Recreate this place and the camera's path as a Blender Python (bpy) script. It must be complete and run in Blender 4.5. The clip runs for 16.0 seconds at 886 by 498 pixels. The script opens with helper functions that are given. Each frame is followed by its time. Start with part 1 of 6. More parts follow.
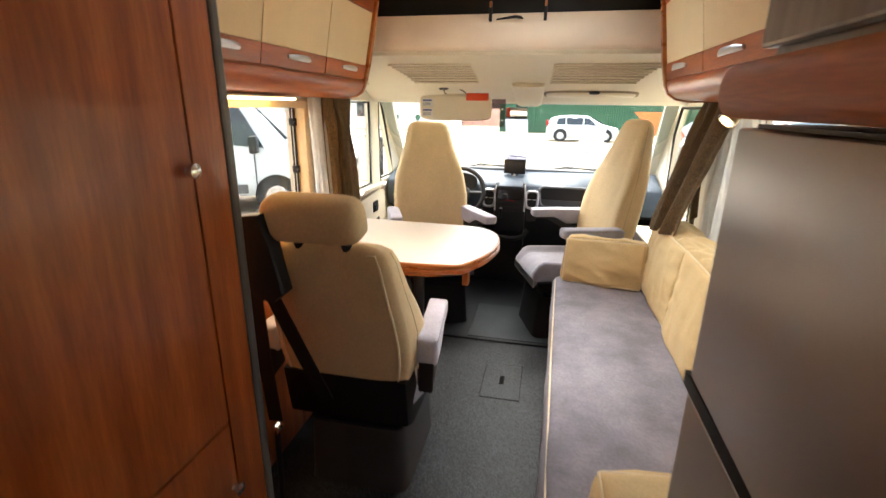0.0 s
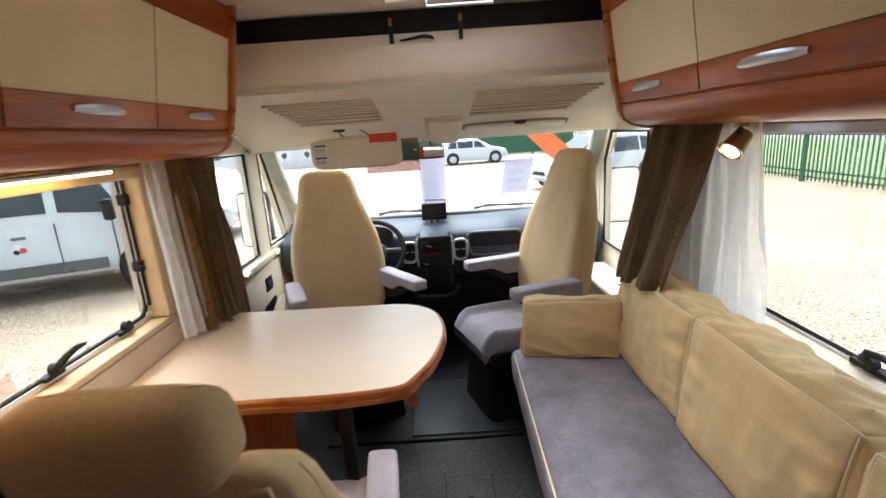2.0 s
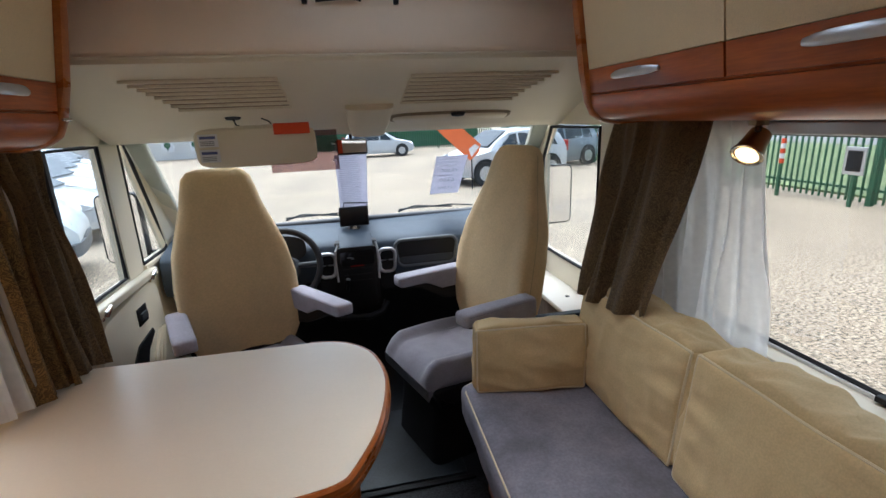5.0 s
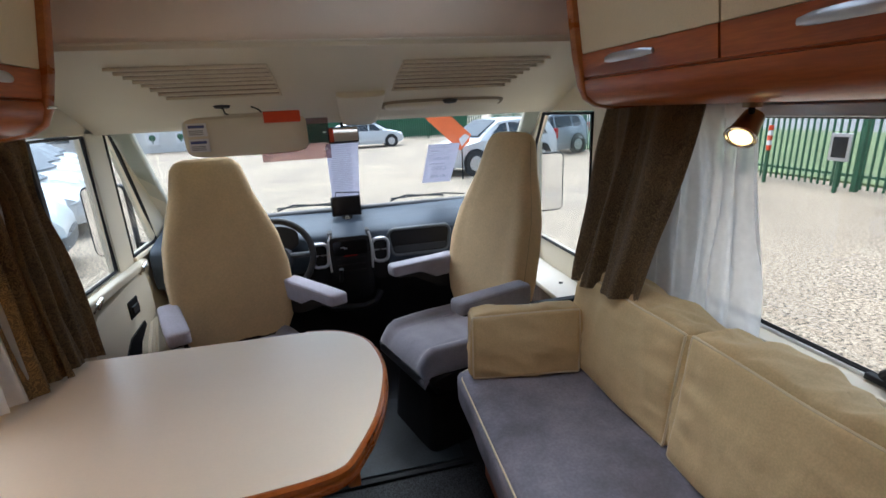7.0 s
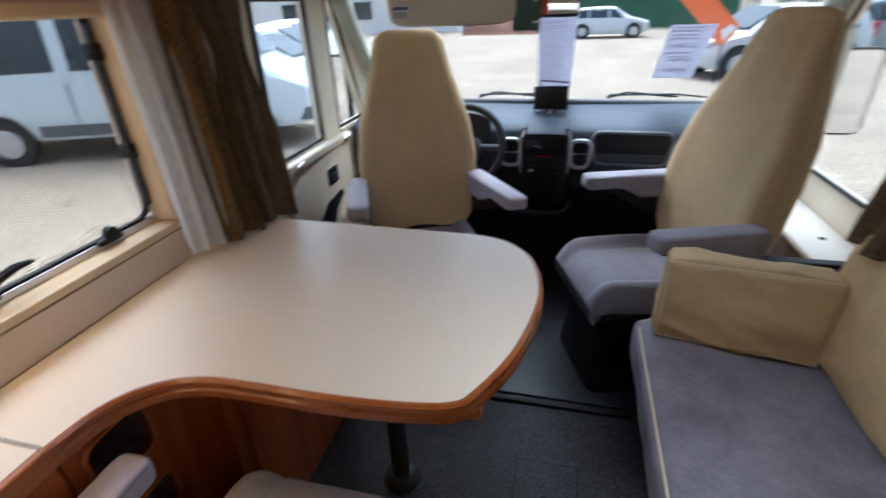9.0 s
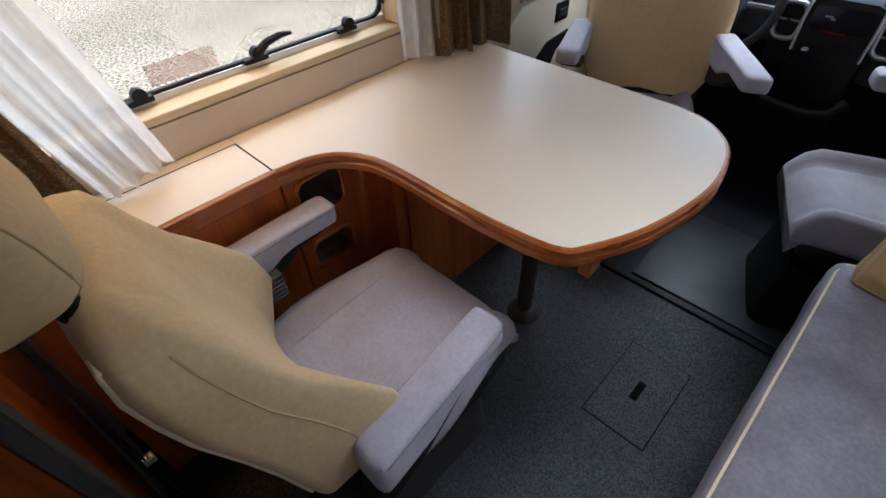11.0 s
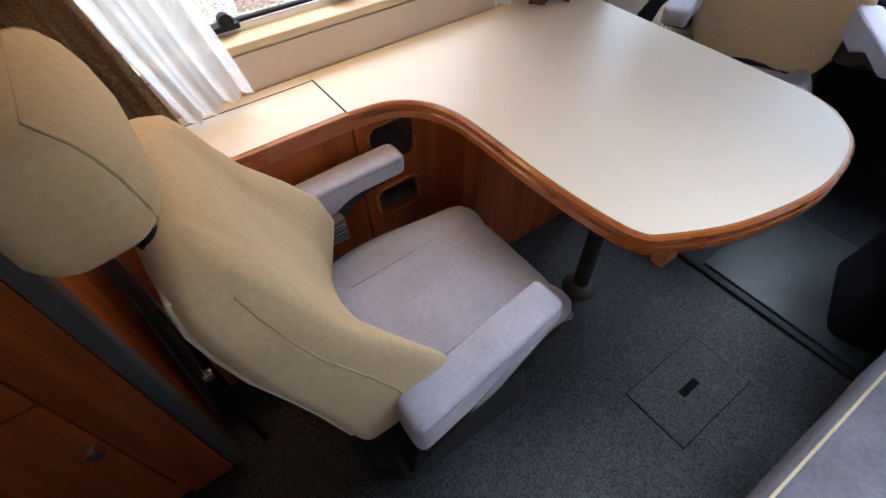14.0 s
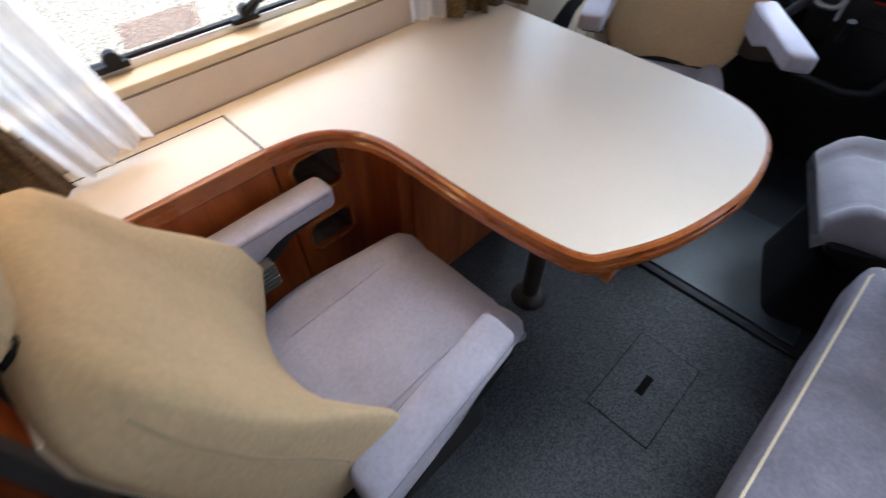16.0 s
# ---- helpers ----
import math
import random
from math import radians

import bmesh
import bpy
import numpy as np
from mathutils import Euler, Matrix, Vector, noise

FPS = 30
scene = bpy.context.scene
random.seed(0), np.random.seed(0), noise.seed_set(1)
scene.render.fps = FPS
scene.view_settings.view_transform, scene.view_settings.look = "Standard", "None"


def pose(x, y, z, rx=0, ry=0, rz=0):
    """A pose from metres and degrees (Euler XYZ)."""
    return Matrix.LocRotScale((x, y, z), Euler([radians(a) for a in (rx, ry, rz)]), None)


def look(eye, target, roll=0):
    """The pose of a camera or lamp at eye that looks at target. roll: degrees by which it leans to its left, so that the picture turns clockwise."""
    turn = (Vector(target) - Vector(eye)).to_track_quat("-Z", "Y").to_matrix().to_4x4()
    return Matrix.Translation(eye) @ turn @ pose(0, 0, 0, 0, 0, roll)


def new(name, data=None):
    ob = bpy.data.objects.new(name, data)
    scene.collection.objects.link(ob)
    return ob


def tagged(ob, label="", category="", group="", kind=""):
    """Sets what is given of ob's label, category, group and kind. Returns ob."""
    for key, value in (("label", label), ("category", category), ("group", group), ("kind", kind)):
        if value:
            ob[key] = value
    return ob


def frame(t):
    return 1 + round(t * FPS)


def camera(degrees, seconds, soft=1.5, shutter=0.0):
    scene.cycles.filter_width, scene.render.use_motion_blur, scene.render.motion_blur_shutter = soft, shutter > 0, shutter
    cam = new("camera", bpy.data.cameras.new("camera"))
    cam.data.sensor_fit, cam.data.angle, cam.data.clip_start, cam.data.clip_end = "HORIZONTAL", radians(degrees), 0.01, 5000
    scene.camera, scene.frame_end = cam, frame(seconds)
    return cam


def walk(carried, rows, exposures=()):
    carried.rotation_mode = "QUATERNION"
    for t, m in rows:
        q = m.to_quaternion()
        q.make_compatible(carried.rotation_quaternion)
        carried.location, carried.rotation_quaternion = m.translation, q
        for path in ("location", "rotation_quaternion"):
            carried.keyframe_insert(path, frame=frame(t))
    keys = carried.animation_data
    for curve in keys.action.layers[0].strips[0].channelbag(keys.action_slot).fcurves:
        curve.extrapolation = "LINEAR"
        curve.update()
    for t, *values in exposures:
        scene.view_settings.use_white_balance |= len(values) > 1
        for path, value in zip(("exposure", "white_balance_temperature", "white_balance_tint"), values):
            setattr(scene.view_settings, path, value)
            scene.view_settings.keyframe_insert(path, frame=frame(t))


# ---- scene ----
cam = camera(87.2, 16.0, shutter=0.5)
PATH = [
    (0, (0.193, -0.211, 1.412), (-0.207, 1.658, 0.822), 0.8),
    (0.5, (0.13, -0.055, 1.443), (-0.244, 1.834, 0.9), -2.2),
    (1, (0.024, 0.122, 1.459), (-0.084, 2.049, 0.935), 1.5),
    (1.5, (-0.024, 0.255, 1.479), (0.022, 2.17, 0.903), 3.4),
    (2, (0.013, 0.416, 1.476), (0.01, 2.356, 0.988), -3.9),
    (2.5, (0.047, 0.54, 1.489), (0.126, 2.475, 0.986), -3.2),
    (3, (-0.007, 0.703, 1.498), (0.251, 2.62, 0.988), -3.8),
    (3.5, (-0.061, 0.781, 1.475), (0.302, 2.676, 0.95), -1.8),
    (4, (-0.052, 0.814, 1.469), (0.366, 2.691, 0.919), -2.3),
    (4.5, (-0.074, 0.822, 1.479), (0.324, 2.707, 0.942), -2.2),
    (6.8, (-0.075, 0.824, 1.468), (0.307, 2.708, 0.914), -2.7),
    (7, (-0.088, 0.825, 1.466), (0.335, 2.692, 0.889), -2.9),
    (7.5, (-0.052, 0.875, 1.454), (0.259, 2.741, 0.805), -4.2),
    (8, (0.023, 0.944, 1.458), (0.188, 2.817, 0.777), -3.0),
    (8.5, (0.075, 0.98, 1.427), (0.048, 2.8, 0.597), -4.9),
    (9, (-0.001, 1.063, 1.395), (-0.433, 2.778, 0.46), -2.2),
    (9.2, (0.007, 1.065, 1.389), (-0.588, 2.71, 0.418), -2.2),
    (9.5, (0.022, 1.082, 1.383), (-0.823, 2.556, 0.327), -2.3),
    (9.8, (0.118, 1.072, 1.373), (-0.899, 2.306, 0.172), -3.2),
    (10, (0.124, 1.079, 1.395), (-0.908, 2.178, 0.081), -2.6),
    (10.2, (0.128, 1.059, 1.386), (-0.901, 2.127, 0.044), -2.4),
    (12.3, (0.171, 1.044, 1.39), (-0.854, 1.924, -0.085), -1.3),
    (12.5, (0.168, 1.045, 1.388), (-0.871, 1.914, -0.083), -1.0),
    (13, (0.153, 1.052, 1.382), (-0.883, 1.89, -0.109), -1.0),
    (13.5, (0.128, 1.049, 1.376), (-0.905, 1.862, -0.132), -0.2),
    (14, (0.108, 1.056, 1.378), (-0.953, 1.796, -0.148), -1.7),
    (14.5, (0.098, 1.062, 1.376), (-1.006, 1.729, -0.153), -3.5),
    (15, (0.099, 1.066, 1.376), (-1.03, 1.692, -0.151), -4.8),
    (15.5, (0.094, 1.078, 1.375), (-0.986, 1.784, -0.153), -3.5),
    (16, (0.054, 1.123, 1.378), (-0.87, 2.037, -0.141), -0.5),
]
walk(cam, [(t, look(eye, target, roll)) for t, eye, target, roll in PATH], [(0.0, 3.45, 6900, 10), (1.0, 2.9, 6550, 10), (2.0, 2.6, 6200, 10), (3.0, 2.15, 5850, 10), (4.5, 1.8, 5750, 10), (8.0, 1.8, 5500, 10), (9.0, 1.85, 5400, 10), (10.2, 1.95, 5550, 10), (12.3, 2.2, 5450, 10), (14.0, 2.42, 5350, 10), (16.0, 2.45, 5250, 10)])

# ---- light ----
world = bpy.data.worlds.new("overcast_sky")
scene.world = world
world.use_nodes = True
wn, wl = world.node_tree.nodes, world.node_tree.links
sky = wn.new("ShaderNodeTexSky")
sky.sky_type, sky.sun_disc = "NISHITA", False
sky.sun_elevation, sky.sun_rotation = radians(68), radians(-14)
sky.air_density, sky.dust_density, sky.ozone_density = 1.0, 6.0, 0.6
pale = wn.new("ShaderNodeHueSaturation")
pale.inputs["Saturation"].default_value = 0.45
wl.new(sky.outputs[0], pale.inputs["Color"])
wl.new(pale.outputs[0], wn["Background"].inputs["Color"])
wn["Background"].inputs["Strength"].default_value = 0.15
sun = new("sun", bpy.data.lights.new("sun", "SUN"))
sun.data.energy, sun.data.angle, sun.data.color = 1.15, radians(70), (1.0, 0.96, 0.9)
sun.matrix_world = look((-0.9, 3.6, 9.2), (0, 0, 0))


# ---- helpers for building ----
def material(name, color, rough=0.6, metal=0.0, vary=0.12, scale=6.0, fine=0.0, fine_scale=220.0, bump=0.0, bump_scale=300.0,
             stretch=(1, 1, 1), second=None, spec=0.5, sheen=0.0, coat=0.0):
    """A painted, woven or moulded surface: a colour with broad and fine variation and relief."""
    m = bpy.data.materials.new(name)
    m.use_nodes = True
    n, l = m.node_tree.nodes, m.node_tree.links
    b = n["Principled BSDF"]
    tc, mp = n.new("ShaderNodeTexCoord"), n.new("ShaderNodeMapping")
    mp.inputs["Scale"].default_value, mp.inputs["Location"].default_value = stretch, (0.371, 0.113, 0.0137)
    l.new(tc.outputs["Object"], mp.inputs["Vector"])
    big, ramp = n.new("ShaderNodeTexNoise"), n.new("ShaderNodeValToRGB")
    big.inputs["Scale"].default_value, big.inputs["Detail"].default_value, big.inputs["Roughness"].default_value = scale, 6.0, 0.6
    l.new(mp.outputs[0], big.inputs["Vector"])
    dark = second or tuple(c * (1 - vary) for c in color)
    light = color if second else tuple(min(1.0, c * (1 + vary * 0.6)) for c in color)
    ramp.color_ramp.elements[0].position, ramp.color_ramp.elements[0].color = 0.34, (*dark, 1)
    ramp.color_ramp.elements[1].position, ramp.color_ramp.elements[1].color = 0.66, (*light, 1)
    l.new(big.outputs[0], ramp.inputs[0])
    out = ramp.outputs[0]
    if fine:
        grain, mix = n.new("ShaderNodeTexNoise"), n.new("ShaderNodeMix")
        grain.inputs["Scale"].default_value, grain.inputs["Detail"].default_value = fine_scale, 3.0
        l.new(mp.outputs[0], grain.inputs["Vector"])
        speck = n.new("ShaderNodeMapRange")
        speck.inputs["From Min"].default_value, speck.inputs["From Max"].default_value = 0.35, 0.65
        speck.inputs["To Min"].default_value, speck.inputs["To Max"].default_value = 1 - fine, 1 + fine
        l.new(grain.outputs[0], speck.inputs[0])
        mix.data_type, mix.blend_type = "RGBA", "MULTIPLY"
        mix.inputs[0].default_value = 1.0
        l.new(out, mix.inputs[6])
        l.new(speck.outputs[0], mix.inputs[7])
        out = mix.outputs[2]
    l.new(out, b.inputs["Base Color"])
    rr = n.new("ShaderNodeMapRange")
    rr.inputs["To Min"].default_value, rr.inputs["To Max"].default_value = rough * 0.88, min(1, rough * 1.12)
    l.new(big.outputs[0], rr.inputs[0])
    l.new(rr.outputs[0], b.inputs["Roughness"])
    b.inputs["Metallic"].default_value = metal
    b.inputs["Specular IOR Level"].default_value = spec
    b.inputs["Sheen Weight"].default_value = sheen
    b.inputs["Coat Weight"].default_value = coat
    if bump:
        bn, bp = n.new("ShaderNodeTexNoise"), n.new("ShaderNodeBump")
        bn.inputs["Scale"].default_value, bn.inputs["Detail"].default_value = bump_scale, 4.0
        bp.inputs["Strength"].default_value, bp.inputs["Distance"].default_value = bump, 0.01
        l.new(mp.outputs[0], bn.inputs["Vector"])
        l.new(bn.outputs[0], bp.inputs["Height"])
        l.new(bp.outputs[0], b.inputs["Normal"])
    return m


def pane_material(name, tint, gloss=0.03):
    """Clear sheet: it lets light straight through and mirrors by Fresnel."""
    m = bpy.data.materials.new(name)
    m.use_nodes = True
    n, l = m.node_tree.nodes, m.node_tree.links
    n.remove(n["Principled BSDF"])
    clear, shine, mix, fres = n.new("ShaderNodeBsdfTransparent"), n.new("ShaderNodeBsdfGlossy"), n.new("ShaderNodeMixShader"), n.new("ShaderNodeLayerWeight")
    clear.inputs["Color"].default_value = (*tint, 1)
    shine.inputs["Roughness"].default_value = 0.02
    steep, base = n.new("ShaderNodeMath"), n.new("ShaderNodeMath")
    steep.operation, base.operation = "POWER", "MULTIPLY_ADD"
    steep.inputs[1].default_value, base.inputs[1].default_value, base.inputs[2].default_value = 5.0, 0.75, gloss
    fres.inputs["Blend"].default_value = 0.5
    l.new(fres.outputs["Facing"], steep.inputs[0])
    l.new(steep.outputs[0], base.inputs[0])
    l.new(base.outputs[0], mix.inputs[0])
    l.new(clear.outputs[0], mix.inputs[1])
    l.new(shine.outputs[0], mix.inputs[2])
    l.new(mix.outputs[0], n["Material Output"].inputs["Surface"])
    return m


def sheer_material(name, color, see):
    """Thin voile: part of the light passes, the rest scatters through and off the threads."""
    m = bpy.data.materials.new(name)
    m.use_nodes = True
    n, l = m.node_tree.nodes, m.node_tree.links
    n.remove(n["Principled BSDF"])
    clear, off, thr = n.new("ShaderNodeBsdfTransparent"), n.new("ShaderNodeBsdfDiffuse"), n.new("ShaderNodeBsdfTranslucent")
    a, b = n.new("ShaderNodeMixShader"), n.new("ShaderNodeMixShader")
    tc, wv, mr = n.new("ShaderNodeTexCoord"), n.new("ShaderNodeTexNoise"), n.new("ShaderNodeMapRange")
    off.inputs["Color"].default_value = thr.inputs["Color"].default_value = (*color, 1)
    wv.inputs["Scale"].default_value = 40.0
    l.new(tc.outputs["Object"], wv.inputs["Vector"])
    mr.inputs["To Min"].default_value, mr.inputs["To Max"].default_value = 1 - see - 0.1, 1 - see + 0.1
    l.new(wv.outputs[0], mr.inputs[0])
    a.inputs[0].default_value = 0.72
    l.new(off.outputs[0], a.inputs[1])
    l.new(thr.outputs[0], a.inputs[2])
    l.new(mr.outputs[0], b.inputs[0])
    l.new(clear.outputs[0], b.inputs[1])
    l.new(a.outputs[0], b.inputs[2])
    l.new(b.outputs[0], n["Material Output"].inputs["Surface"])
    return m


def glow_material(name, color, strength):
    m = bpy.data.materials.new(name)
    m.use_nodes = True
    n, l = m.node_tree.nodes, m.node_tree.links
    e = n.new("ShaderNodeEmission")
    e.inputs["Color"].default_value, e.inputs["Strength"].default_value = (*color, 1), strength
    l.new(e.outputs[0], n["Material Output"].inputs["Surface"])
    return m


def damask_material(name, ground, figure, scale=24.0):
    """Woven damask: curling figure lines on a darker ground, with a fine weave."""
    m = material(name, ground, 0.8, vary=0.25, scale=9, fine=0.25, fine_scale=240, bump=0.2, bump_scale=90, sheen=0.08)
    n, l = m.node_tree.nodes, m.node_tree.links
    b = n["Principled BSDF"]
    base = b.inputs["Base Color"].links[0].from_socket
    tc, curl, wave, edge, mix = n.new("ShaderNodeTexCoord"), n.new("ShaderNodeTexNoise"), n.new("ShaderNodeMath"), n.new("ShaderNodeMapRange"), n.new("ShaderNodeMix")
    curl.inputs["Scale"].default_value, curl.inputs["Detail"].default_value, curl.inputs["Distortion"].default_value = scale, 1.0, 1.6
    l.new(tc.outputs["Object"], curl.inputs["Vector"])
    ring = n.new("ShaderNodeMath")
    ring.operation, ring.inputs[1].default_value, wave.operation = "MULTIPLY", 46.0, "SINE"
    l.new(curl.outputs[0], ring.inputs[0])
    l.new(ring.outputs[0], wave.inputs[0])
    edge.inputs["From Min"].default_value, edge.inputs["From Max"].default_value = 0.1, 0.6
    edge.inputs["To Max"].default_value = 0.85
    l.new(wave.outputs[0], edge.inputs[0])
    mix.data_type = "RGBA"
    mix.inputs[7].default_value = (*figure, 1)
    l.new(edge.outputs[0], mix.inputs[0])
    l.new(base, mix.inputs[6])
    l.new(mix.outputs[2], b.inputs["Base Color"])
    return m


CHERRY, CHERRY2 = (0.48, 0.120, 0.023), (0.27, 0.054, 0.009)
M = {
    "wood_up": material("cherry_wood_upright", CHERRY, 0.33, second=CHERRY2, scale=2.2, stretch=(9, 9, 0.7), fine=0.12, fine_scale=26, bump=0.03, bump_scale=60, coat=0.15),
    "wood_along": material("cherry_wood_along", CHERRY, 0.33, second=CHERRY2, scale=2.2, stretch=(9, 0.7, 9), fine=0.12, fine_scale=26, bump=0.03, bump_scale=60, coat=0.15),
    "edge_wood": material("orange_cherry_edge", (0.47, 0.15, 0.03), 0.28, second=(0.33, 0.085, 0.016), scale=2.0, stretch=(3, 3, 12), fine=0.1, fine_scale=30, coat=0.3),
    "band_wood": material("satin_cherry_band", (0.62, 0.20, 0.045), 0.55, second=(0.42, 0.115, 0.022), scale=2.0, stretch=(9, 0.7, 9), fine=0.1, fine_scale=30, spec=0.3),
    "door_cream": material("woven_cream_board", (0.79, 0.63, 0.385), 0.55, vary=0.05, scale=3, fine=0.05, fine_scale=420, bump=0.12, bump_scale=420),
    "laminate": material("pale_laminate", (0.90, 0.795, 0.655), 0.34, vary=0.02, scale=2, stretch=(1, 2, 1), fine=0.012, fine_scale=140, spec=0.5),
    "suede": material("cream_velour", (0.72, 0.54, 0.30), 0.9, vary=0.08, scale=5, fine=0.05, fine_scale=120, bump=0.16, bump_scale=16, sheen=0.08),
    "linen": material("cream_cotton", (0.70, 0.525, 0.275), 0.85, vary=0.07, scale=3, fine=0.06, fine_scale=220, bump=0.35, bump_scale=14, sheen=0.04),
    "piping": material("cream_piping", (0.78, 0.66, 0.45), 0.75, vary=0.08),
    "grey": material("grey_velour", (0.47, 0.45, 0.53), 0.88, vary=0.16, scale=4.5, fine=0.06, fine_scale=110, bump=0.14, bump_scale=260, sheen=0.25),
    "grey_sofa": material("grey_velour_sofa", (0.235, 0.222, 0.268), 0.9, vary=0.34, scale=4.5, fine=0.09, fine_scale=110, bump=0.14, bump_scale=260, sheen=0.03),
    "seam_thread": material("tan_seam_thread", (0.50, 0.385, 0.22), 0.8, vary=0.1),
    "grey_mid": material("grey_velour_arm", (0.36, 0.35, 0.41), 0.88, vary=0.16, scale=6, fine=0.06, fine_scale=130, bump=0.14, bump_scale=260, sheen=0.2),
    # darker grey velour of the cab seat pads and the armrest seams
    "grey_dark": material("grey_velour_dark", (0.27, 0.26, 0.31), 0.88, vary=0.15, scale=8, fine=0.06, fine_scale=150, bump=0.12, bump_scale=360, sheen=0.4),
    "vinyl": material("speckled_vinyl", (0.031, 0.032, 0.036), 0.5, vary=0.25, scale=5, fine=0.8, fine_scale=170, bump=0.04, bump_scale=240, spec=0.28),
    "mat_rubber": material("grey_rubber_mat", (0.020, 0.025, 0.030), 0.38, vary=0.5, scale=5, fine=0.2, fine_scale=120, bump=0.06, bump_scale=60, spec=0.5),
    "rubber": material("black_rubber", (0.014, 0.015, 0.018), 0.42, vary=0.35, scale=6, bump=0.05, bump_scale=60, spec=0.35),
    "black": material("black_plastic", (0.010, 0.010, 0.012), 0.5, vary=0.3, bump=0.08, bump_scale=500, spec=0.3),
    "matt_black": material("matt_black_groove", (0.006, 0.006, 0.006), 0.9, vary=0.2, spec=0.08),
    "plastic": material("charcoal_plastic", (0.038, 0.045, 0.056), 0.5, vary=0.15, bump=0.12, bump_scale=420),
    "dash": material("blue_grey_plastic", (0.060, 0.080, 0.108), 0.5, vary=0.1, bump=0.15, bump_scale=420, spec=0.22),
    # paler copy of the dash plastic, light put into its colour
    "dash_lit": material("lit_dash_plastic", (0.14, 0.16, 0.185), 0.5, vary=0.1, bump=0.12, bump_scale=420),
    "trim": material("anthracite_trim", (0.06, 0.057, 0.057), 0.4, vary=0.2),
    "lining": material("cream_moulding", (0.77, 0.71, 0.57), 0.55, vary=0.04, scale=2, bump=0.06, bump_scale=320),
    "padded": material("padded_beige", (0.87, 0.75, 0.61), 0.7, vary=0.06, scale=3, bump=0.08, bump_scale=240),
    "wall": material("cream_wallboard", (0.66, 0.55, 0.44), 0.6, vary=0.05, scale=3, fine=0.03, bump=0.06, bump_scale=280),
    "roof": material("white_headliner", (0.72, 0.67, 0.60), 0.75, vary=0.03, bump=0.06, bump_scale=240),
    "pale_wood": material("pale_maple_trim", (0.70, 0.56, 0.36), 0.4, vary=0.08, scale=3, stretch=(8, 1, 8)),
    "alu": material("brushed_aluminium", (0.62, 0.63, 0.66), 0.32, metal=0.9, vary=0.05, scale=8, stretch=(1, 0.2, 4)),
    "chrome": material("satin_chrome", (0.72, 0.70, 0.67), 0.22, metal=1.0, vary=0.06),
    "bronze": material("bronze_metal", (0.30, 0.22, 0.13), 0.32, metal=1.0, vary=0.1),
    "fridge": material("silver_laminate", (0.42, 0.385, 0.36), 0.36, metal=0.4, vary=0.06, scale=2, stretch=(1, 1, 0.3)),
    "smoked": material("smoked_oak_front", (0.30, 0.25, 0.22), 0.3, second=(0.15, 0.12, 0.105), scale=2.5, stretch=(16, 16, 0.6), coat=0.3),
    "curtain": damask_material("brown_damask", (0.19, 0.128, 0.070), (0.33, 0.225, 0.11), 34),
    "curtain_gold": damask_material("gold_brown_damask", (0.20, 0.125, 0.055), (0.44, 0.27, 0.10), 32),
    "sheer": sheer_material("white_voile", (0.91, 0.90, 0.88), 0.22),
    # tan that paints the shade between vent slats and round the map light
    "gap_tan": material("tan_gap_shade", (0.34, 0.28, 0.20), 0.8, vary=0.1),
    "paper": material("white_paper", (0.80, 0.81, 0.84), 0.7, vary=0.03),
    "thin_paper": sheer_material("backlit_paper", (0.36, 0.36, 0.42), 0.16),
    "faint_ink": material("faint_grey_ink", (0.36, 0.37, 0.45), 0.7, vary=0.1),
    "counter_white": material("white_moulding", (0.80, 0.77, 0.70), 0.5, vary=0.04, scale=2, bump=0.05, bump_scale=320),
    "trim_grey": material("grey_edge_trim", (0.12, 0.115, 0.11), 0.4, vary=0.15),
    "ink": material("grey_ink", (0.22, 0.24, 0.28), 0.7, vary=0.1),
    "blue_ink": material("blue_ink", (0.10, 0.13, 0.32), 0.7, vary=0.1),
    "red": material("red_tape", (0.72, 0.07, 0.015), 0.45, vary=0.08),
    "orange": material("orange_print", (0.85, 0.18, 0.05), 0.6, vary=0.08),
    "smoke_pink": pane_material("tinted_visor", (0.62, 0.50, 0.50)),
    "pink_film": pane_material("pale_pink_film", (0.86, 0.79, 0.78)),
    "glass": pane_material("clear_glass", (0.78, 0.82, 0.83)),
    "window": pane_material("acrylic_window", (0.71, 0.735, 0.735)),
    "car_glass": material("dark_car_glass", (0.03, 0.04, 0.05), 0.08, vary=0.2),
    "screen": material("black_screen", (0.012, 0.012, 0.014), 0.15, vary=0.1),
    "mirror": material("mirror_glass", (0.85, 0.85, 0.86), 0.03, metal=1.0, vary=0.01),
    "lamp_warm": glow_material("warm_strip", (1.0, 0.58, 0.20), 2.7),
    "lamp_spot": glow_material("warm_bulb", (1.0, 0.66, 0.24), 1.4),
    "gravel": material("beige_gravel", (0.31, 0.247, 0.178), 0.9, vary=0.2, scale=0.6, fine=0.75, fine_scale=30, bump=0.6, bump_scale=36),
    "grass": material("rough_grass", (0.15, 0.20, 0.085), 0.9, vary=0.3, scale=1.2, fine=0.5, fine_scale=30, bump=0.6, bump_scale=40),
    "tarmac": material("pale_tarmac", (0.22, 0.22, 0.22), 0.85, vary=0.15, scale=1.0, fine=0.2, fine_scale=60),
    "green": material("green_steel", (0.03, 0.115, 0.06), 0.5, vary=0.2, scale=2),
    "white_car": material("white_car_paint", (0.58, 0.61, 0.64), 0.25, vary=0.04, coat=0.5),
    "silver_car": material("silver_car_paint", (0.58, 0.66, 0.72), 0.3, vary=0.05, coat=0.5),
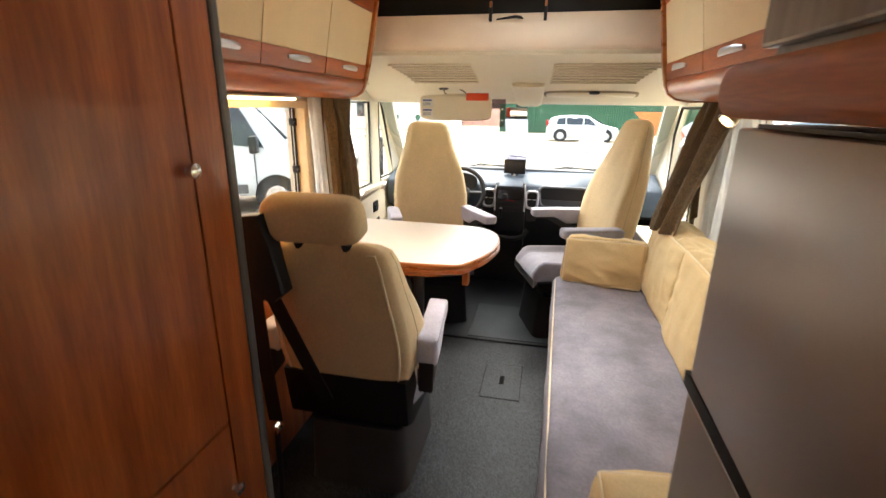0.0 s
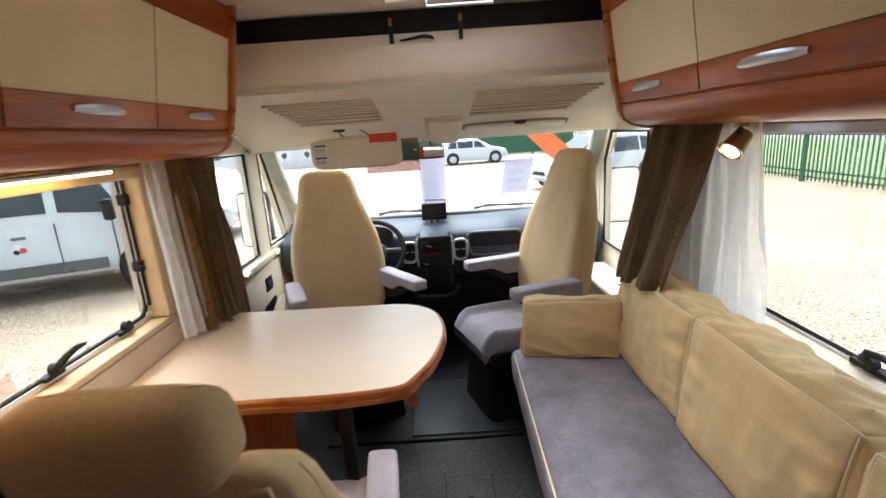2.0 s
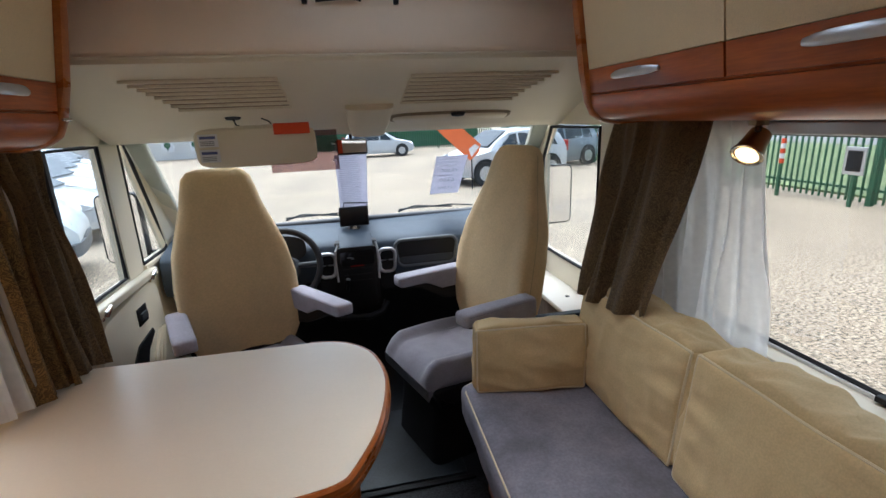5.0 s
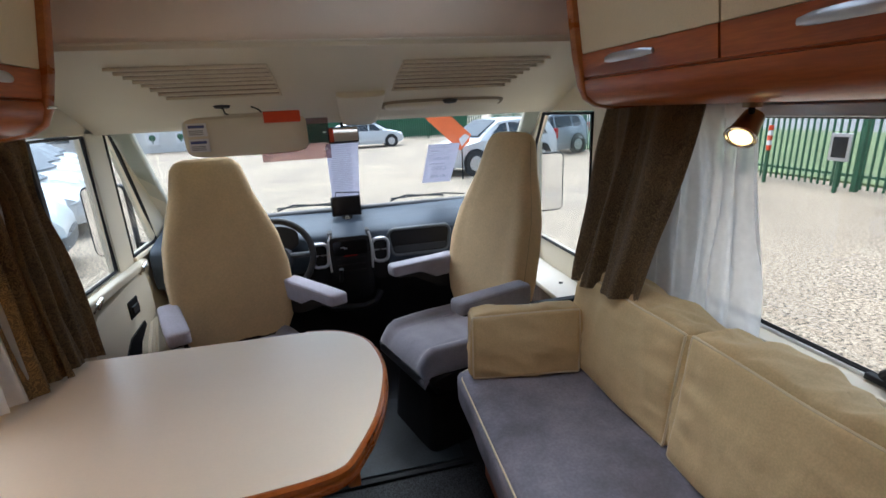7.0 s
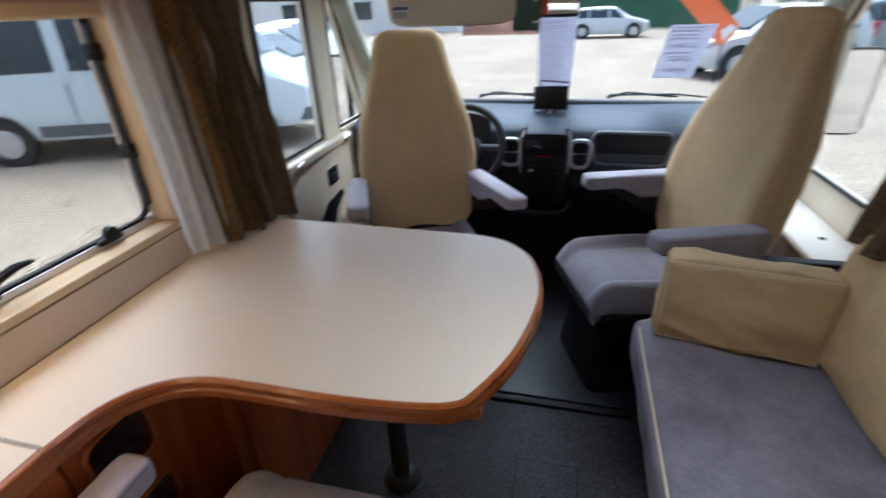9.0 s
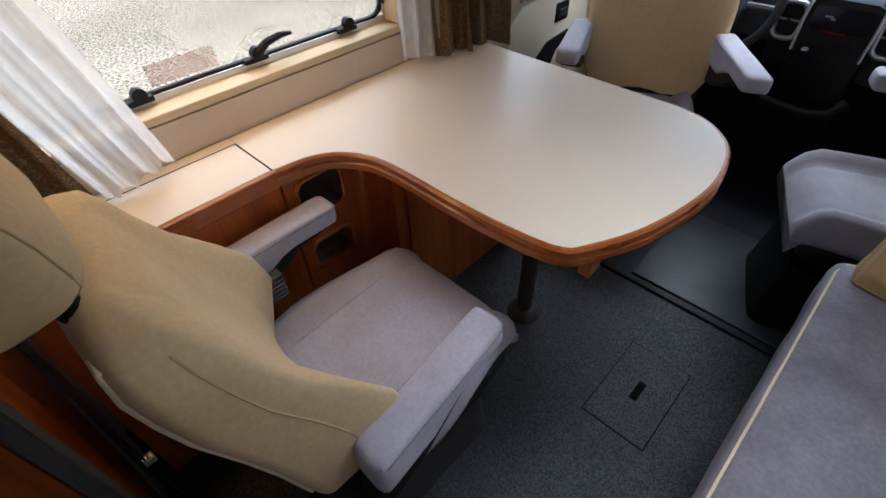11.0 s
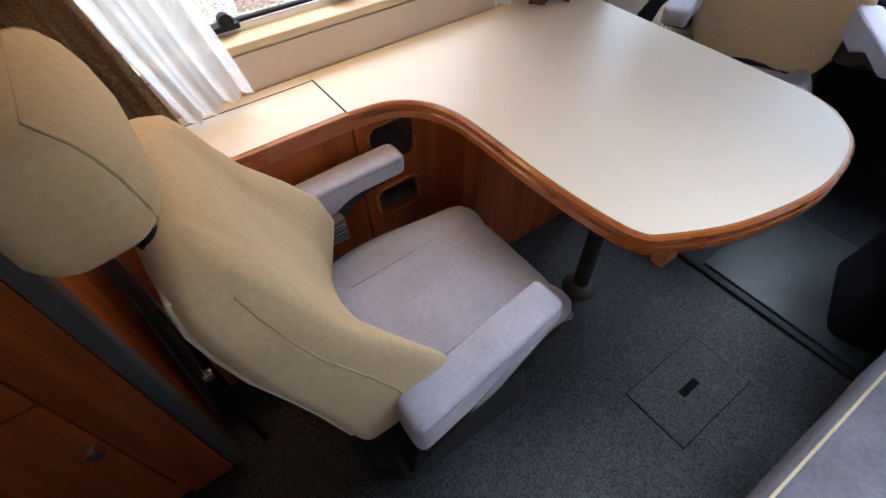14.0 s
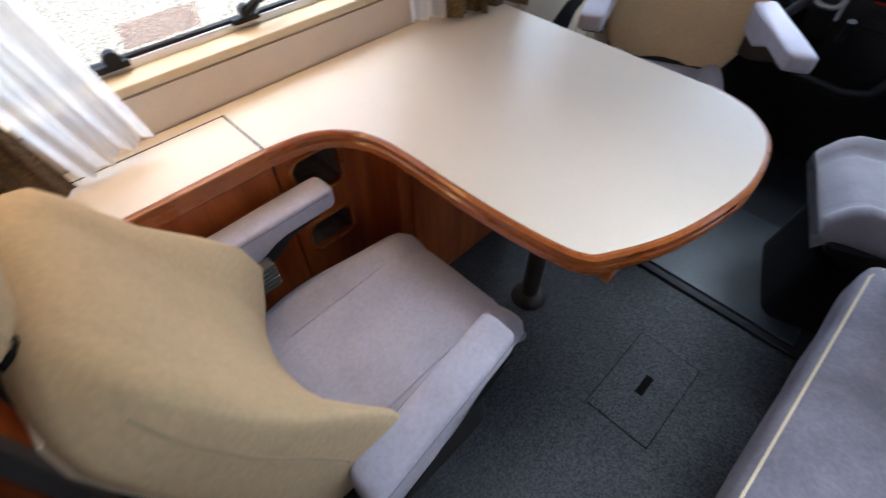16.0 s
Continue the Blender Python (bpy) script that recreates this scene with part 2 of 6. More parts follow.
    "grey_car": material("grey_car_paint", (0.22, 0.26, 0.31), 0.3, metal=0.3, vary=0.05, coat=0.5),
    "tyre": material("tyre_rubber", (0.02, 0.02, 0.021), 0.75, vary=0.2),
    "rim": material("alloy_rim", (0.55, 0.56, 0.58), 0.35, metal=0.7, vary=0.1),
    "bumper": material("grey_bumper", (0.10, 0.105, 0.11), 0.6, vary=0.1),
    "light_glass": material("headlight_lens", (0.6, 0.62, 0.65), 0.1, vary=0.1),
    "tail_red": material("tail_lamp_red", (0.4, 0.02, 0.02), 0.2, vary=0.1),
    "render_white": material("white_render", (0.7, 0.7, 0.68), 0.85, vary=0.06, scale=1.0),
}


def link(name, bm, mat, parent=None, label="", smooth=False):
    me = bpy.data.meshes.new(name)
    bmesh.ops.recalc_face_normals(bm, faces=bm.faces)
    bm.to_mesh(me)
    bm.free()
    me.materials.append(M[mat])
    if smooth:
        for p in me.polygons:
            p.use_smooth = True
        me.set_sharp_from_angle(angle=radians(smooth if smooth is not True else 50))
    ob = new(name, me)
    ob.parent = parent
    return tagged(ob, label)


def part(name, bm, mat, parent, label="", smooth=False):
    return link(name, bm, mat, parent, label, smooth)


def thing(name, at=(0, 0, 0), label="", category="", group="", kind="", rz=0.0):
    ob = new(name)
    ob.matrix_basis = pose(*at, 0, 0, rz)
    ob.empty_display_size = 0.05
    return tagged(ob, label, category, group, kind)


def box(bm, lo, hi, bevel=0.0, seg=2, m=None):
    v = [bm.verts.new(((lo, hi)[i & 1][0], (lo, hi)[i >> 1 & 1][1], (lo, hi)[i >> 2 & 1][2])) for i in range(8)]
    f = [bm.faces.new([v[i] for i in q]) for q in ((0, 1, 3, 2), (4, 6, 7, 5), (0, 4, 5, 1), (2, 3, 7, 6), (0, 2, 6, 4), (1, 5, 7, 3))]
    if bevel:
        e = list({x for q in f for x in q.edges})
        got = bmesh.ops.bevel(bm, geom=e, offset=bevel, segments=seg, affect="EDGES", profile=0.5)
        v = list({x for q in got["faces"] for x in q.verts} | {x for q in f if q.is_valid for x in q.verts})
    if m is not None:
        bmesh.ops.transform(bm, matrix=m, verts=v)
    return bm


def boxes(*list_of):
    bm = bmesh.new()
    for b in list_of:
        box(bm, *b)
    return bm


def beam(bm, a, b, w, h, up=(0, 0, 1), bevel=0.0):
    """A bar of section w by h from a to b."""
    a, b = Vector(a), Vector(b)
    d = (b - a).normalized()
    s = d.cross(Vector(up)).normalized()
    u = s.cross(d)
    m = Matrix((s, d, u)).transposed().to_4x4()
    m.translation = a
    return box(bm, (-w / 2, 0, -h / 2), (w / 2, (b - a).length, h / 2), bevel, 2, m)


def prism(bm, outline, lo, hi, axis="z", bevel=0.0):
    """An outline of (u, v) drawn out between lo and hi along an axis; x: (y, z), y: (x, z), z: (x, y)."""
    def put(u, v, w):
        return {"x": (w, u, v), "y": (u, w, v), "z": (u, v, w)}[axis]
    a = [bm.verts.new(put(u, v, lo)) for u, v in outline]
    b = [bm.verts.new(put(u, v, hi)) for u, v in outline]
    n = len(outline)
    f = [bm.faces.new(a), bm.faces.new(b)] + [bm.faces.new((a[i], a[(i + 1) % n], b[(i + 1) % n], b[i])) for i in range(n)]
    if bevel:
        bmesh.ops.bevel(bm, geom=list({e for q in f[:2] for e in q.edges}), offset=bevel, segments=2, affect="EDGES", profile=0.5)
    return bm


def tube(bm, pts, r, sides=8):
    """A round rod along points."""
    rings = []
    for i, p in enumerate(pts):
        p = Vector(p)
        d = (Vector(pts[min(i + 1, len(pts) - 1)]) - Vector(pts[max(i - 1, 0)])).normalized()
        s = d.cross(Vector((0.31, 0.17, 0.93))).normalized()
        u = s.cross(d)
        rr = r[i] if isinstance(r, (list, tuple)) else r
        rings.append([bm.verts.new(p + rr * (math.cos(k * math.tau / sides) * s + math.sin(k * math.tau / sides) * u)) for k in range(sides)])
    for a, b in zip(rings, rings[1:]):
        for k in range(sides):
            bm.faces.new((a[k], a[(k + 1) % sides], b[(k + 1) % sides], b[k]))
    bm.faces.new(rings[0])
    bm.faces.new(rings[-1])
    return bm


def disc(bm, c, n, r, depth, sides=24, r2=None):
    """A round drum with its axis along n."""
    c, n = Vector(c), Vector(n).normalized()
    return tube(bm, [c, c + n * depth], [r, r if r2 is None else r2], sides)


def loft(bm, rings, cap=True):
    """Skin rings of points."""
    vs = [[bm.verts.new(p) for p in ring] for ring in rings]
    n = len(vs[0])
    for a, b in zip(vs, vs[1:]):
        for k in range(n):
            bm.faces.new((a[k], a[(k + 1) % n], b[(k + 1) % n], b[k]))
    if cap:
        bm.faces.new(vs[0])
        bm.faces.new(vs[-1])
    return bm


def oval(c, u, v, e=2.6, n=28):
    """A rounded rectangle round c with half axes u and v."""
    c, u, v = Vector(c), Vector(u), Vector(v)
    out = []
    for k in range(n):
        a = math.tau * k / n
        ca, sa = math.cos(a), math.sin(a)
        out.append(c + u * math.copysign(abs(ca) ** (2 / e), ca) + v * math.copysign(abs(sa) ** (2 / e), sa))
    return out


def cushion(bm, size, r=0.03, puff=0.02, n=14, wrinkle=0.004, seed=0.0, m=None, flat=0.6):
    """A stuffed block round the origin: firm sewn rims, swollen faces and soft creases between them."""
    hx, hy, hz = (s / 2 for s in size)
    cells = {}
    def at(p):
        key = tuple(round(c, 5) for c in p)
        if key not in cells:
            q = rounded(p, (hx, hy, hz), r)
            a, b, c = (max(0, 1 - abs(v / h) ** 2.6) for v, h in zip(p, (hx, hy, hz)))
            on = [abs(abs(v) - h) < 1e-6 for v, h in zip(p, (hx, hy, hz))]
            g = ((b * c) ** flat if on[0] else 0, (a * c) ** flat if on[1] else 0, (a * b) ** flat if on[2] else 0)
            grow = Vector([math.copysign(k, v) for k, v in zip(g, p)])
            w = min(1.0, max(g) * 2.2)
            pull = 1 - abs(noise.noise(Vector((p[0] * 5, p[1] * 11, p[2] * 5)) + Vector((seed * 2.3, 0.7, seed)))) * 3
            pull2 = 1 - abs(noise.noise(Vector((p[0] * 9, p[1] * 5, p[2] * 16)) + Vector((seed, 4.7, seed * 1.3)))) * 3.4
            crease = 0.8 * max(-0.6, pull) + 0.5 * max(-0.6, pull2) + 0.8 * noise.noise(Vector(p) * 8 + Vector((seed, seed * 1.7, 3.1)))
            if on[0] and hz > hx:
                crease *= 0.35
            if on[2] and hz > hx:
                crease += 0.5 * noise.noise(Vector((p[0] * 3, p[1] * 13 + 0.8 * p[0] / hx, seed * 5))) + 0.9 * noise.noise(Vector((p[0] * 7, p[1] * 26 + 1.6 * p[0] / hx, seed * 3))) + 0.2
            if on[0] and hz > hx:
                edge_pull = max(0.0, abs(p[1] / hy) - 0.45)
                crease += 2.6 * edge_pull * noise.noise(Vector((seed * 3, p[1] * 3, p[2] * 22)))
            if grow.length > 1e-6:
                q += grow * puff + grow.normalized() * (wrinkle * crease * w)
            q = sag(q, seed)
            cells[key] = bm.verts.new(q if m is None else m @ q)
        return cells[key]
    h = (hx, hy, hz)
    for ax in range(3):
        u, v = (ax + 1) % 3, (ax + 2) % 3
        for side in (-1, 1):
            for i in range(n):
                for j in range(n):
                    quad = []
                    for di, dj in ((0, 0), (1, 0), (1, 1), (0, 1)):
                        p = [0, 0, 0]
                        p[ax] = side * h[ax]
                        p[u] = -h[u] + 2 * h[u] * (0.5 - 0.5 * math.cos(math.pi * (i + di) / n))
                        p[v] = -h[v] + 2 * h[v] * (0.5 - 0.5 * math.cos(math.pi * (j + dj) / n))
                        quad.append(at(p))
                    bm.faces.new(quad)
    return bm


def rounded(p, h, r):
    q = Vector([max(-k + r, min(k - r, c)) for c, k in zip(p, h)])
    d = Vector(p) - q
    return q + (d.normalized() * r if d.length > 1e-6 else d)


def sag(q, seed):
    """Slow unevenness that a cover and its piping share."""
    return q + noise.noise_vector(q * 4.5 + Vector((seed * 1.9, seed, 2.0))) * 0.009


def cushion_piping(size, r, seed, ax, side, m, radius=0.0044):
    """Sewn cord round one face of a cushion (the face of axis ax, side)."""
    h = [s / 2 for s in size]
    u, v = (ax + 1) % 3, (ax + 2) % 3
    loop = []
    for (a0, b0), (a1, b1) in (((-1, -1), (1, -1)), ((1, -1), (1, 1)), ((1, 1), (-1, 1)), ((-1, 1), (-1, -1))):
        for k in range(24):
            f = 0.5 - 0.5 * math.cos(math.pi * k / 24)
            p = [0, 0, 0]
            p[ax] = side * h[ax]
            p[u], p[v] = h[u] * (a0 + (a1 - a0) * f), h[v] * (b0 + (b1 - b0) * f)
            q = rounded(p, h, r)
            loop.append((m @ sag(q + (q - Vector(p)) * -0.15, seed)).to_tuple())
    return tube(bmesh.new(), loop + loop[:2], radius, 6)


def drape(bm, top, bottom, folds, depth, rows=18, cols=90, pinch=None, thick=0.0, seed=1, out=(1, 0, 0)):
    """Hanging cloth between a top line and a bottom line of points, gathered in folds."""
    rnd = random.Random(seed)
    ph = [rnd.uniform(0, 6.28) for _ in range(4)]
    o = Vector(out)
    def along(line, s):
        k = min(int(s * (len(line) - 1)), len(line) - 2)
        f = s * (len(line) - 1) - k
        return Vector(line[k]).lerp(Vector(line[k + 1]), f)
    grid = []
    for i in range(rows + 1):
        t = i / rows
        row = []
        for j in range(cols + 1):
            s = j / cols
            a, b = along(top, s), along(bottom, s)
            p = a.lerp(b, t)
            if pinch:
                pt, pc, amount = pinch
                w = amount * math.exp(-((t - pt) / 0.16) ** 2)
                p = p.lerp(Vector((p.x, pc, p.z)), w)
            su = s + 0.10 * noise.noise(Vector((s * 3, t * 1.3, seed * 3.7)))
            wave = math.sin(su * folds * math.tau + ph[0] + 0.6 * math.sin(t * 3 + ph[1])) + 0.35 * math.sin(su * folds * 2.3 * math.tau + ph[2] + t * 2) + 0.9 * noise.noise(Vector((s * folds * 1.6, t * 2.2, seed * 1.3)))
            p += o * depth * wave * (0.75 + 0.35 * t)
            row.append(bm.verts.new(p))
        grid.append(row)
    for r0, r1 in zip(grid, grid[1:]):
        for j in range(cols):
            bm.faces.new((r0[j], r0[j + 1], r1[j + 1], r1[j]))
    if thick:
        bmesh.ops.solidify(bm, geom=bm.faces[:], thickness=thick)
    return bm


def words(name, text, size, m, mat, parent):
    """Lettering laid flat on a sheet."""
    cu = bpy.data.curves.new(name, "FONT")
    cu.body, cu.size, cu.align_x, cu.align_y, cu.extrude = text, size, "CENTER", "CENTER", 0.0004
    tmp = bpy.data.objects.new(name, cu)
    scene.collection.objects.link(tmp)
    bpy.context.view_layer.update()
    me = bpy.data.meshes.new_from_object(tmp.evaluated_get(bpy.context.evaluated_depsgraph_get()))
    bpy.data.objects.remove(tmp)
    me.materials.clear()
    me.materials.append(M[mat])
    ob = new(name, me)
    ob.parent = parent
    ob.matrix_basis = m
    return ob


# ---- setting: floor, walls, roof ----
def structure(name, bm, mat, label, smooth=False):
    return tagged(link(name, bm, mat, None, label, smooth), category=name.split("_")[0], kind="structure")


WL, WR, ROOF, REAR, NOSE = -1.04, 1.04, 1.965, -2.3, 3.86
OUT = 0.10

floor = structure("floor", boxes(((WL - OUT, REAR - OUT, -0.08), (WR + OUT, 2.415, 0.0))), "vinyl", "dark speckled vinyl floor with a faint hatch")
cab_floor = structure("floor_cab", boxes(((WL - OUT, 2.415, -0.08), (WR + OUT, NOSE, -0.004))), "rubber", "black rubber cab floor")

# left wall: window hole y 0.86..2.06, z 0.885..1.43
structure("wall_left", boxes(
    ((WL - OUT, REAR, -0.08), (WL, 2.50, 0.872)), ((WL - OUT, REAR, 1.435), (WL, 2.50, ROOF)),
    ((WL - OUT, REAR, 0.872), (WL, 0.86, 1.435)), ((WL - OUT, 2.065, 0.872), (WL, 2.50, 1.435))), "wall", "cream wallboard with a wide window hole")
# right wall: window hole y 0.62..2.12, z 0.80..1.42
structure("wall_right", boxes(
    ((WR, REAR, -0.08), (WR + OUT, 2.50, 0.80)), ((WR, REAR, 1.42), (WR + OUT, 2.50, ROOF)),
    ((WR, REAR, 0.80), (WR + OUT, 0.62, 1.42)), ((WR, 2.12, 0.80), (WR + OUT, 2.50, 1.42))), "wall", "cream wallboard with a wide window hole")
structure("wall_rear", boxes(((WL - OUT, REAR - OUT, -0.08), (WR + OUT, REAR, ROOF))), "wall", "plain cream rear partition")

# roof with the holes of two roof lights; the rear one is unseen, added for light
structure("ceiling", boxes(
    ((WL - OUT, REAR - OUT, ROOF), (-0.16, 2.62, ROOF + 0.06)), ((0.42, REAR - OUT, ROOF), (WR + OUT, 2.62, ROOF + 0.06)),
    ((-0.16, REAR - OUT, ROOF), (0.42, -1.7, ROOF + 0.06)), ((-0.16, -0.9, ROOF), (0.42, 1.72, ROOF + 0.06)),
    ((-0.16, 2.28, ROOF), (0.42, 2.62, ROOF + 0.06))), "roof", "off-white roof lining")


def roof_light(y0, y1):
    t = thing("roof_light", (0.13, y1, ROOF), "white framed roof light set in the ceiling", "roof light", "roof lights")
    rim = bmesh.new()
    for a, b in (((-0.32, y0 - y1 - 0.03, -0.025), (-0.27, 0.03, 0.01)), ((0.27, y0 - y1 - 0.03, -0.025), (0.32, 0.03, 0.01)),
                 ((-0.27, y0 - y1 - 0.03, -0.025), (0.27, y0 - y1 + 0.02, 0.01)), ((-0.27, -0.02, -0.025), (0.27, 0.03, 0.01))):
        box(rim, a, b, 0.006)
    part("frame", rim, "roof", t)
    d = part("dome", boxes(((-0.29, y0 - y1, 0.065), (0.29, 0, 0.071))), "glass", t, "clear dome")
    d.visible_shadow = False
    bar = part("handle", tube(bmesh.new(), [(-0.12, -0.03, -0.03), (-0.12, -0.03, -0.05), (0.12, -0.03, -0.05), (0.12, -0.03, -0.03)], 0.006), "alu", t)
    return t


roof_light(1.72, 2.28)
# unseen opening added to brighten the wardrobe, fridge and seat backs
roof_light(-1.7, -0.9)

# bulkhead in front: dark slot of the drop-down bed, its padded rounded nose and the cab's roof lining
bulk = thing("drop_down_bed", (0, 2.44, 1.66), "padded beige front edge of a raised drop-down bed", "bed")
nose = [(2.46, 1.872), (2.448, 1.868), (2.437, 1.835), (2.432, 1.80), (2.430, 1.76), (2.436, 1.715), (2.452, 1.690), (2.475, 1.678), (2.60, 1.676), (2.60, 1.872)]
part("padded_edge", prism(bmesh.new(), [(y - 2.44, z - 1.66) for y, z in nose], -0.80, 0.80, "x"), "padded", bulk, smooth=40)
part("seam", tube(bmesh.new(), [(-0.79, 0.0, 0.028), (0.79, 0.0, 0.028)], 0.004), "lining", bulk)
# black strip puts the slot's darkness above the padded edge into colour
part("slot_shade", boxes(((-0.80, 0.03, 0.212), (0.80, 0.10, 0.30))), "black", bulk, "black strip for the shade inside the slot")
for hx in (-0.138, 0.14):
    part("strap_hook", boxes(((hx - 0.008, -0.022, 0.17), (hx + 0.008, -0.004, 0.255), 0.003)), "black", bulk)
    part("strap", boxes(((hx - 0.006, -0.024, 0.235), (hx + 0.006, -0.006, 0.262))), "edge_wood", bulk)
part("pull_strap", tube(bmesh.new(), [(-0.105, -0.02, 0.178), (-0.06, -0.026, 0.182), (-0.01, -0.03, 0.188), (0.02, -0.026, 0.184), (0.03, -0.02, 0.178)], [0.004, 0.006, 0.008, 0.007, 0.003]), "black", bulk)

CAB_TOP = [(2.45, 1.672), (2.56, 1.648), (2.75, 1.592), (2.95, 1.515), (3.08, 1.452), (3.14, 1.428), (3.20, 1.436), (3.20, 1.50), (2.60, 1.72), (2.45, 1.72)]
structure("ceiling_cab", prism(bmesh.new(), CAB_TOP, WL - OUT, WR + OUT, "x"), "lining", "moulded cream cab roof lining", 30)
structure("roof_cab", prism(bmesh.new(), [(2.56, 1.72), (2.60, 1.72), (3.20, 1.50), (3.26, 1.47), (3.26, 1.53), (2.62, 2.02), (2.56, 2.02)], WL - OUT, WR + OUT, "x"), "roof", "outer roof over the cab")


def cab_z(y):
    for (ya, za), (yb, zb) in zip(CAB_TOP, CAB_TOP[1:5]):
        if ya <= y <= yb:
            return za + (zb - za) * (y - ya) / (yb - ya)
    return 1.452


def vent(side):
    """Louvred panel in the sloping cab lining: a tan backing painted as gap shade behind eight slats that shorten
    towards the front.
    """
    t = thing("ceiling_vent", (side * 0.47, 2.62, cab_z(2.62)), "moulded cream slatted vent in the cab lining", "vent", "cab lining vents")
    def at(x, y, drop):
        return (side * x - t.location.x, y - 2.62, cab_z(y) - t.location.z - drop)
    def ends(y):
        u = (y - 2.59) / 0.27
        return (0.21 if side > 0 else 0.27) - 0.015 * u, (0.77 if side > 0 else 0.75) - 0.10 * u
    back = bmesh.new()
    rows = [[back.verts.new(at(x, y, d)) for x in ends(y) for d in (0.0, 0.0025)] for y in (2.59, 2.75, 2.86)]
    for (a0, a1, b0, b1), (c0, c1, d0, d1) in zip(rows, rows[1:]):
        back.faces.new((a1, b1, d1, c1))
        back.faces.new((a0, a1, c1, c0))
        back.faces.new((b0, d0, d1, b1))
    back.faces.new(rows[0][i] for i in (0, 2, 3, 1))
    back.faces.new(rows[-1][i] for i in (0, 1, 3, 2))
    part("backing", back, "gap_tan", t, "tan strip painted as the shade between slats")
    for i in range(8):
        y = 2.60 + 0.036 * i
        x0, x1 = ends(y)
        bm = bmesh.new()
        beam(bm, at(x0 - 0.008, y, 0.003), at(x1 + 0.008, y, 0.003), 0.0255, 0.011, bevel=0.003)
        part("slat", bm, "lining", t)


vent(1)
vent(-1)
ml = thing("map_light", (0.44, 3.0, cab_z(3.0)), "cream oval map light with a clip in the cab lining", "light")
part("lens", loft(bmesh.new(), [oval((0, 0, -0.002), (0.275, 0, 0), (0, 0.035, -0.014), 4), oval((0, 0, -0.012), (0.265, 0, 0), (0, 0.028, -0.012), 4)]), "lining", ml, smooth=True)
part("bezel", loft(bmesh.new(), [oval((0, 0, 0.004), (0.29, 0, 0), (0, 0.044, -0.018), 4), oval((0, 0, -0.005), (0.285, 0, 0), (0, 0.04, -0.016), 4)]), "gap_tan", ml, smooth=True)
part("clip", loft(bmesh.new(), [oval((0.02, -0.052, 0.012), (0.035, 0, 0), (0, 0.012, -0.005), 2), oval((0.02, -0.052, 0.0), (0.028, 0, 0), (0, 0.009, -0.004), 2)]), "plastic", ml)
hump = thing("mirror_console", (0.06, 3.0, cab_z(3.0)), "moulded cream hump above the rear-view mirror", "console")
part("shell", loft(bmesh.new(), [oval((0, -0.14, 0.055), (0.10, 0, 0), (0, 0.01, 0.02), 4), oval((0, -0.02, -0.002), (0.092, 0, 0), (0, 0.012, 0.03), 4), oval((0, 0.10, -0.042), (0.082, 0, 0), (0, 0.012, 0.036), 4), oval((0, 0.15, -0.05), (0.078, 0, 0), (0, 0.012, 0.03), 4)]), "lining", hump, smooth=60)

# cab sides and front
WSB, WST = (3.76, 0.885), (3.16, 1.445)
structure("wall_cab_left", boxes(
    ((WL - 0.05, 2.50, -0.08), (WL - 0.005, 3.24, 0.845)), ((WL - 0.05, 3.24, -0.08), (WL - 0.005, NOSE, 0.845)),
    ((WL - 0.05, 2.50, 0.845), (WL - 0.005, 2.63, 1.70)), ((WL - 0.05, 3.045, 0.845), (WL - 0.005, 3.20, 1.45)), ((WL - 0.05, 2.63, 1.435), (WL - 0.005, 3.20, 1.70))), "lining", "cream cab side with door window")
structure("wall_cab_right", boxes(
    ((WR + 0.005, 2.50, -0.08), (WR + 0.05, 3.40, 0.725)), ((WR + 0.005, 3.40, -0.08), (WR + 0.05, NOSE, 0.90)),
    ((WR + 0.005, 2.50, 0.725), (WR + 0.05, 2.72, 1.70)), ((WR + 0.005, 2.72, 1.425), (WR + 0.05, 3.235, 1.70)), ((WR + 0.005, 3.33, 0.725), (WR + 0.05, 3.40, 1.26))), "lining", "cream cab side with a sliding window")
structure("wall_front", boxes(((WL - OUT, NOSE, -0.08), (WR + OUT, NOSE + 0.1, 0.87))), "plastic", "front end below the windscreen")
for s, nm in ((-1, "left"), (1, "right")):
    bm = bmesh.new()
    beam(bm, (s * 1.035, WSB[0] + 0.04, WSB[1] - 0.02), (s * 0.985, WST[0] + 0.065, WST[1] + 0.01), 0.088, 0.04, bevel=0.012)
    structure("trim_" + nm, bm, "lining", "cream windscreen pillar")
bm = bmesh.new()
beam(bm, (-1.10, WSB[0] + 0.06, WSB[1] - 0.05), (1.10, WSB[0] + 0.06, WSB[1] - 0.05), 0.14, 0.05, bevel=0.01)
structure("trim_scuttle", bm, "plastic", "dark scuttle under the windscreen")


def pane(name, pts, mat, parent, label=""):
    bm = bmesh.new()
    c = [Vector(p) for p in pts]
    n = (c[1] - c[0]).cross(c[2] - c[0]).normalized() * 0.003
    a, b = [bm.verts.new(p + n) for p in c], [bm.verts.new(p - n) for p in c]
    k = len(c)
    bm.faces.new(a), bm.faces.new(b)
    for i in range(k):
        bm.faces.new((a[i], a[(i + 1) % k], b[(i + 1) % k], b[i]))
    ob = part(name, bm, mat, parent, label)
    ob.visible_shadow = False
    return ob


ws = tagged(thing("window_windscreen", (0, 3.5, 0.9)), "wide raked clear windscreen", "window", kind="structure")
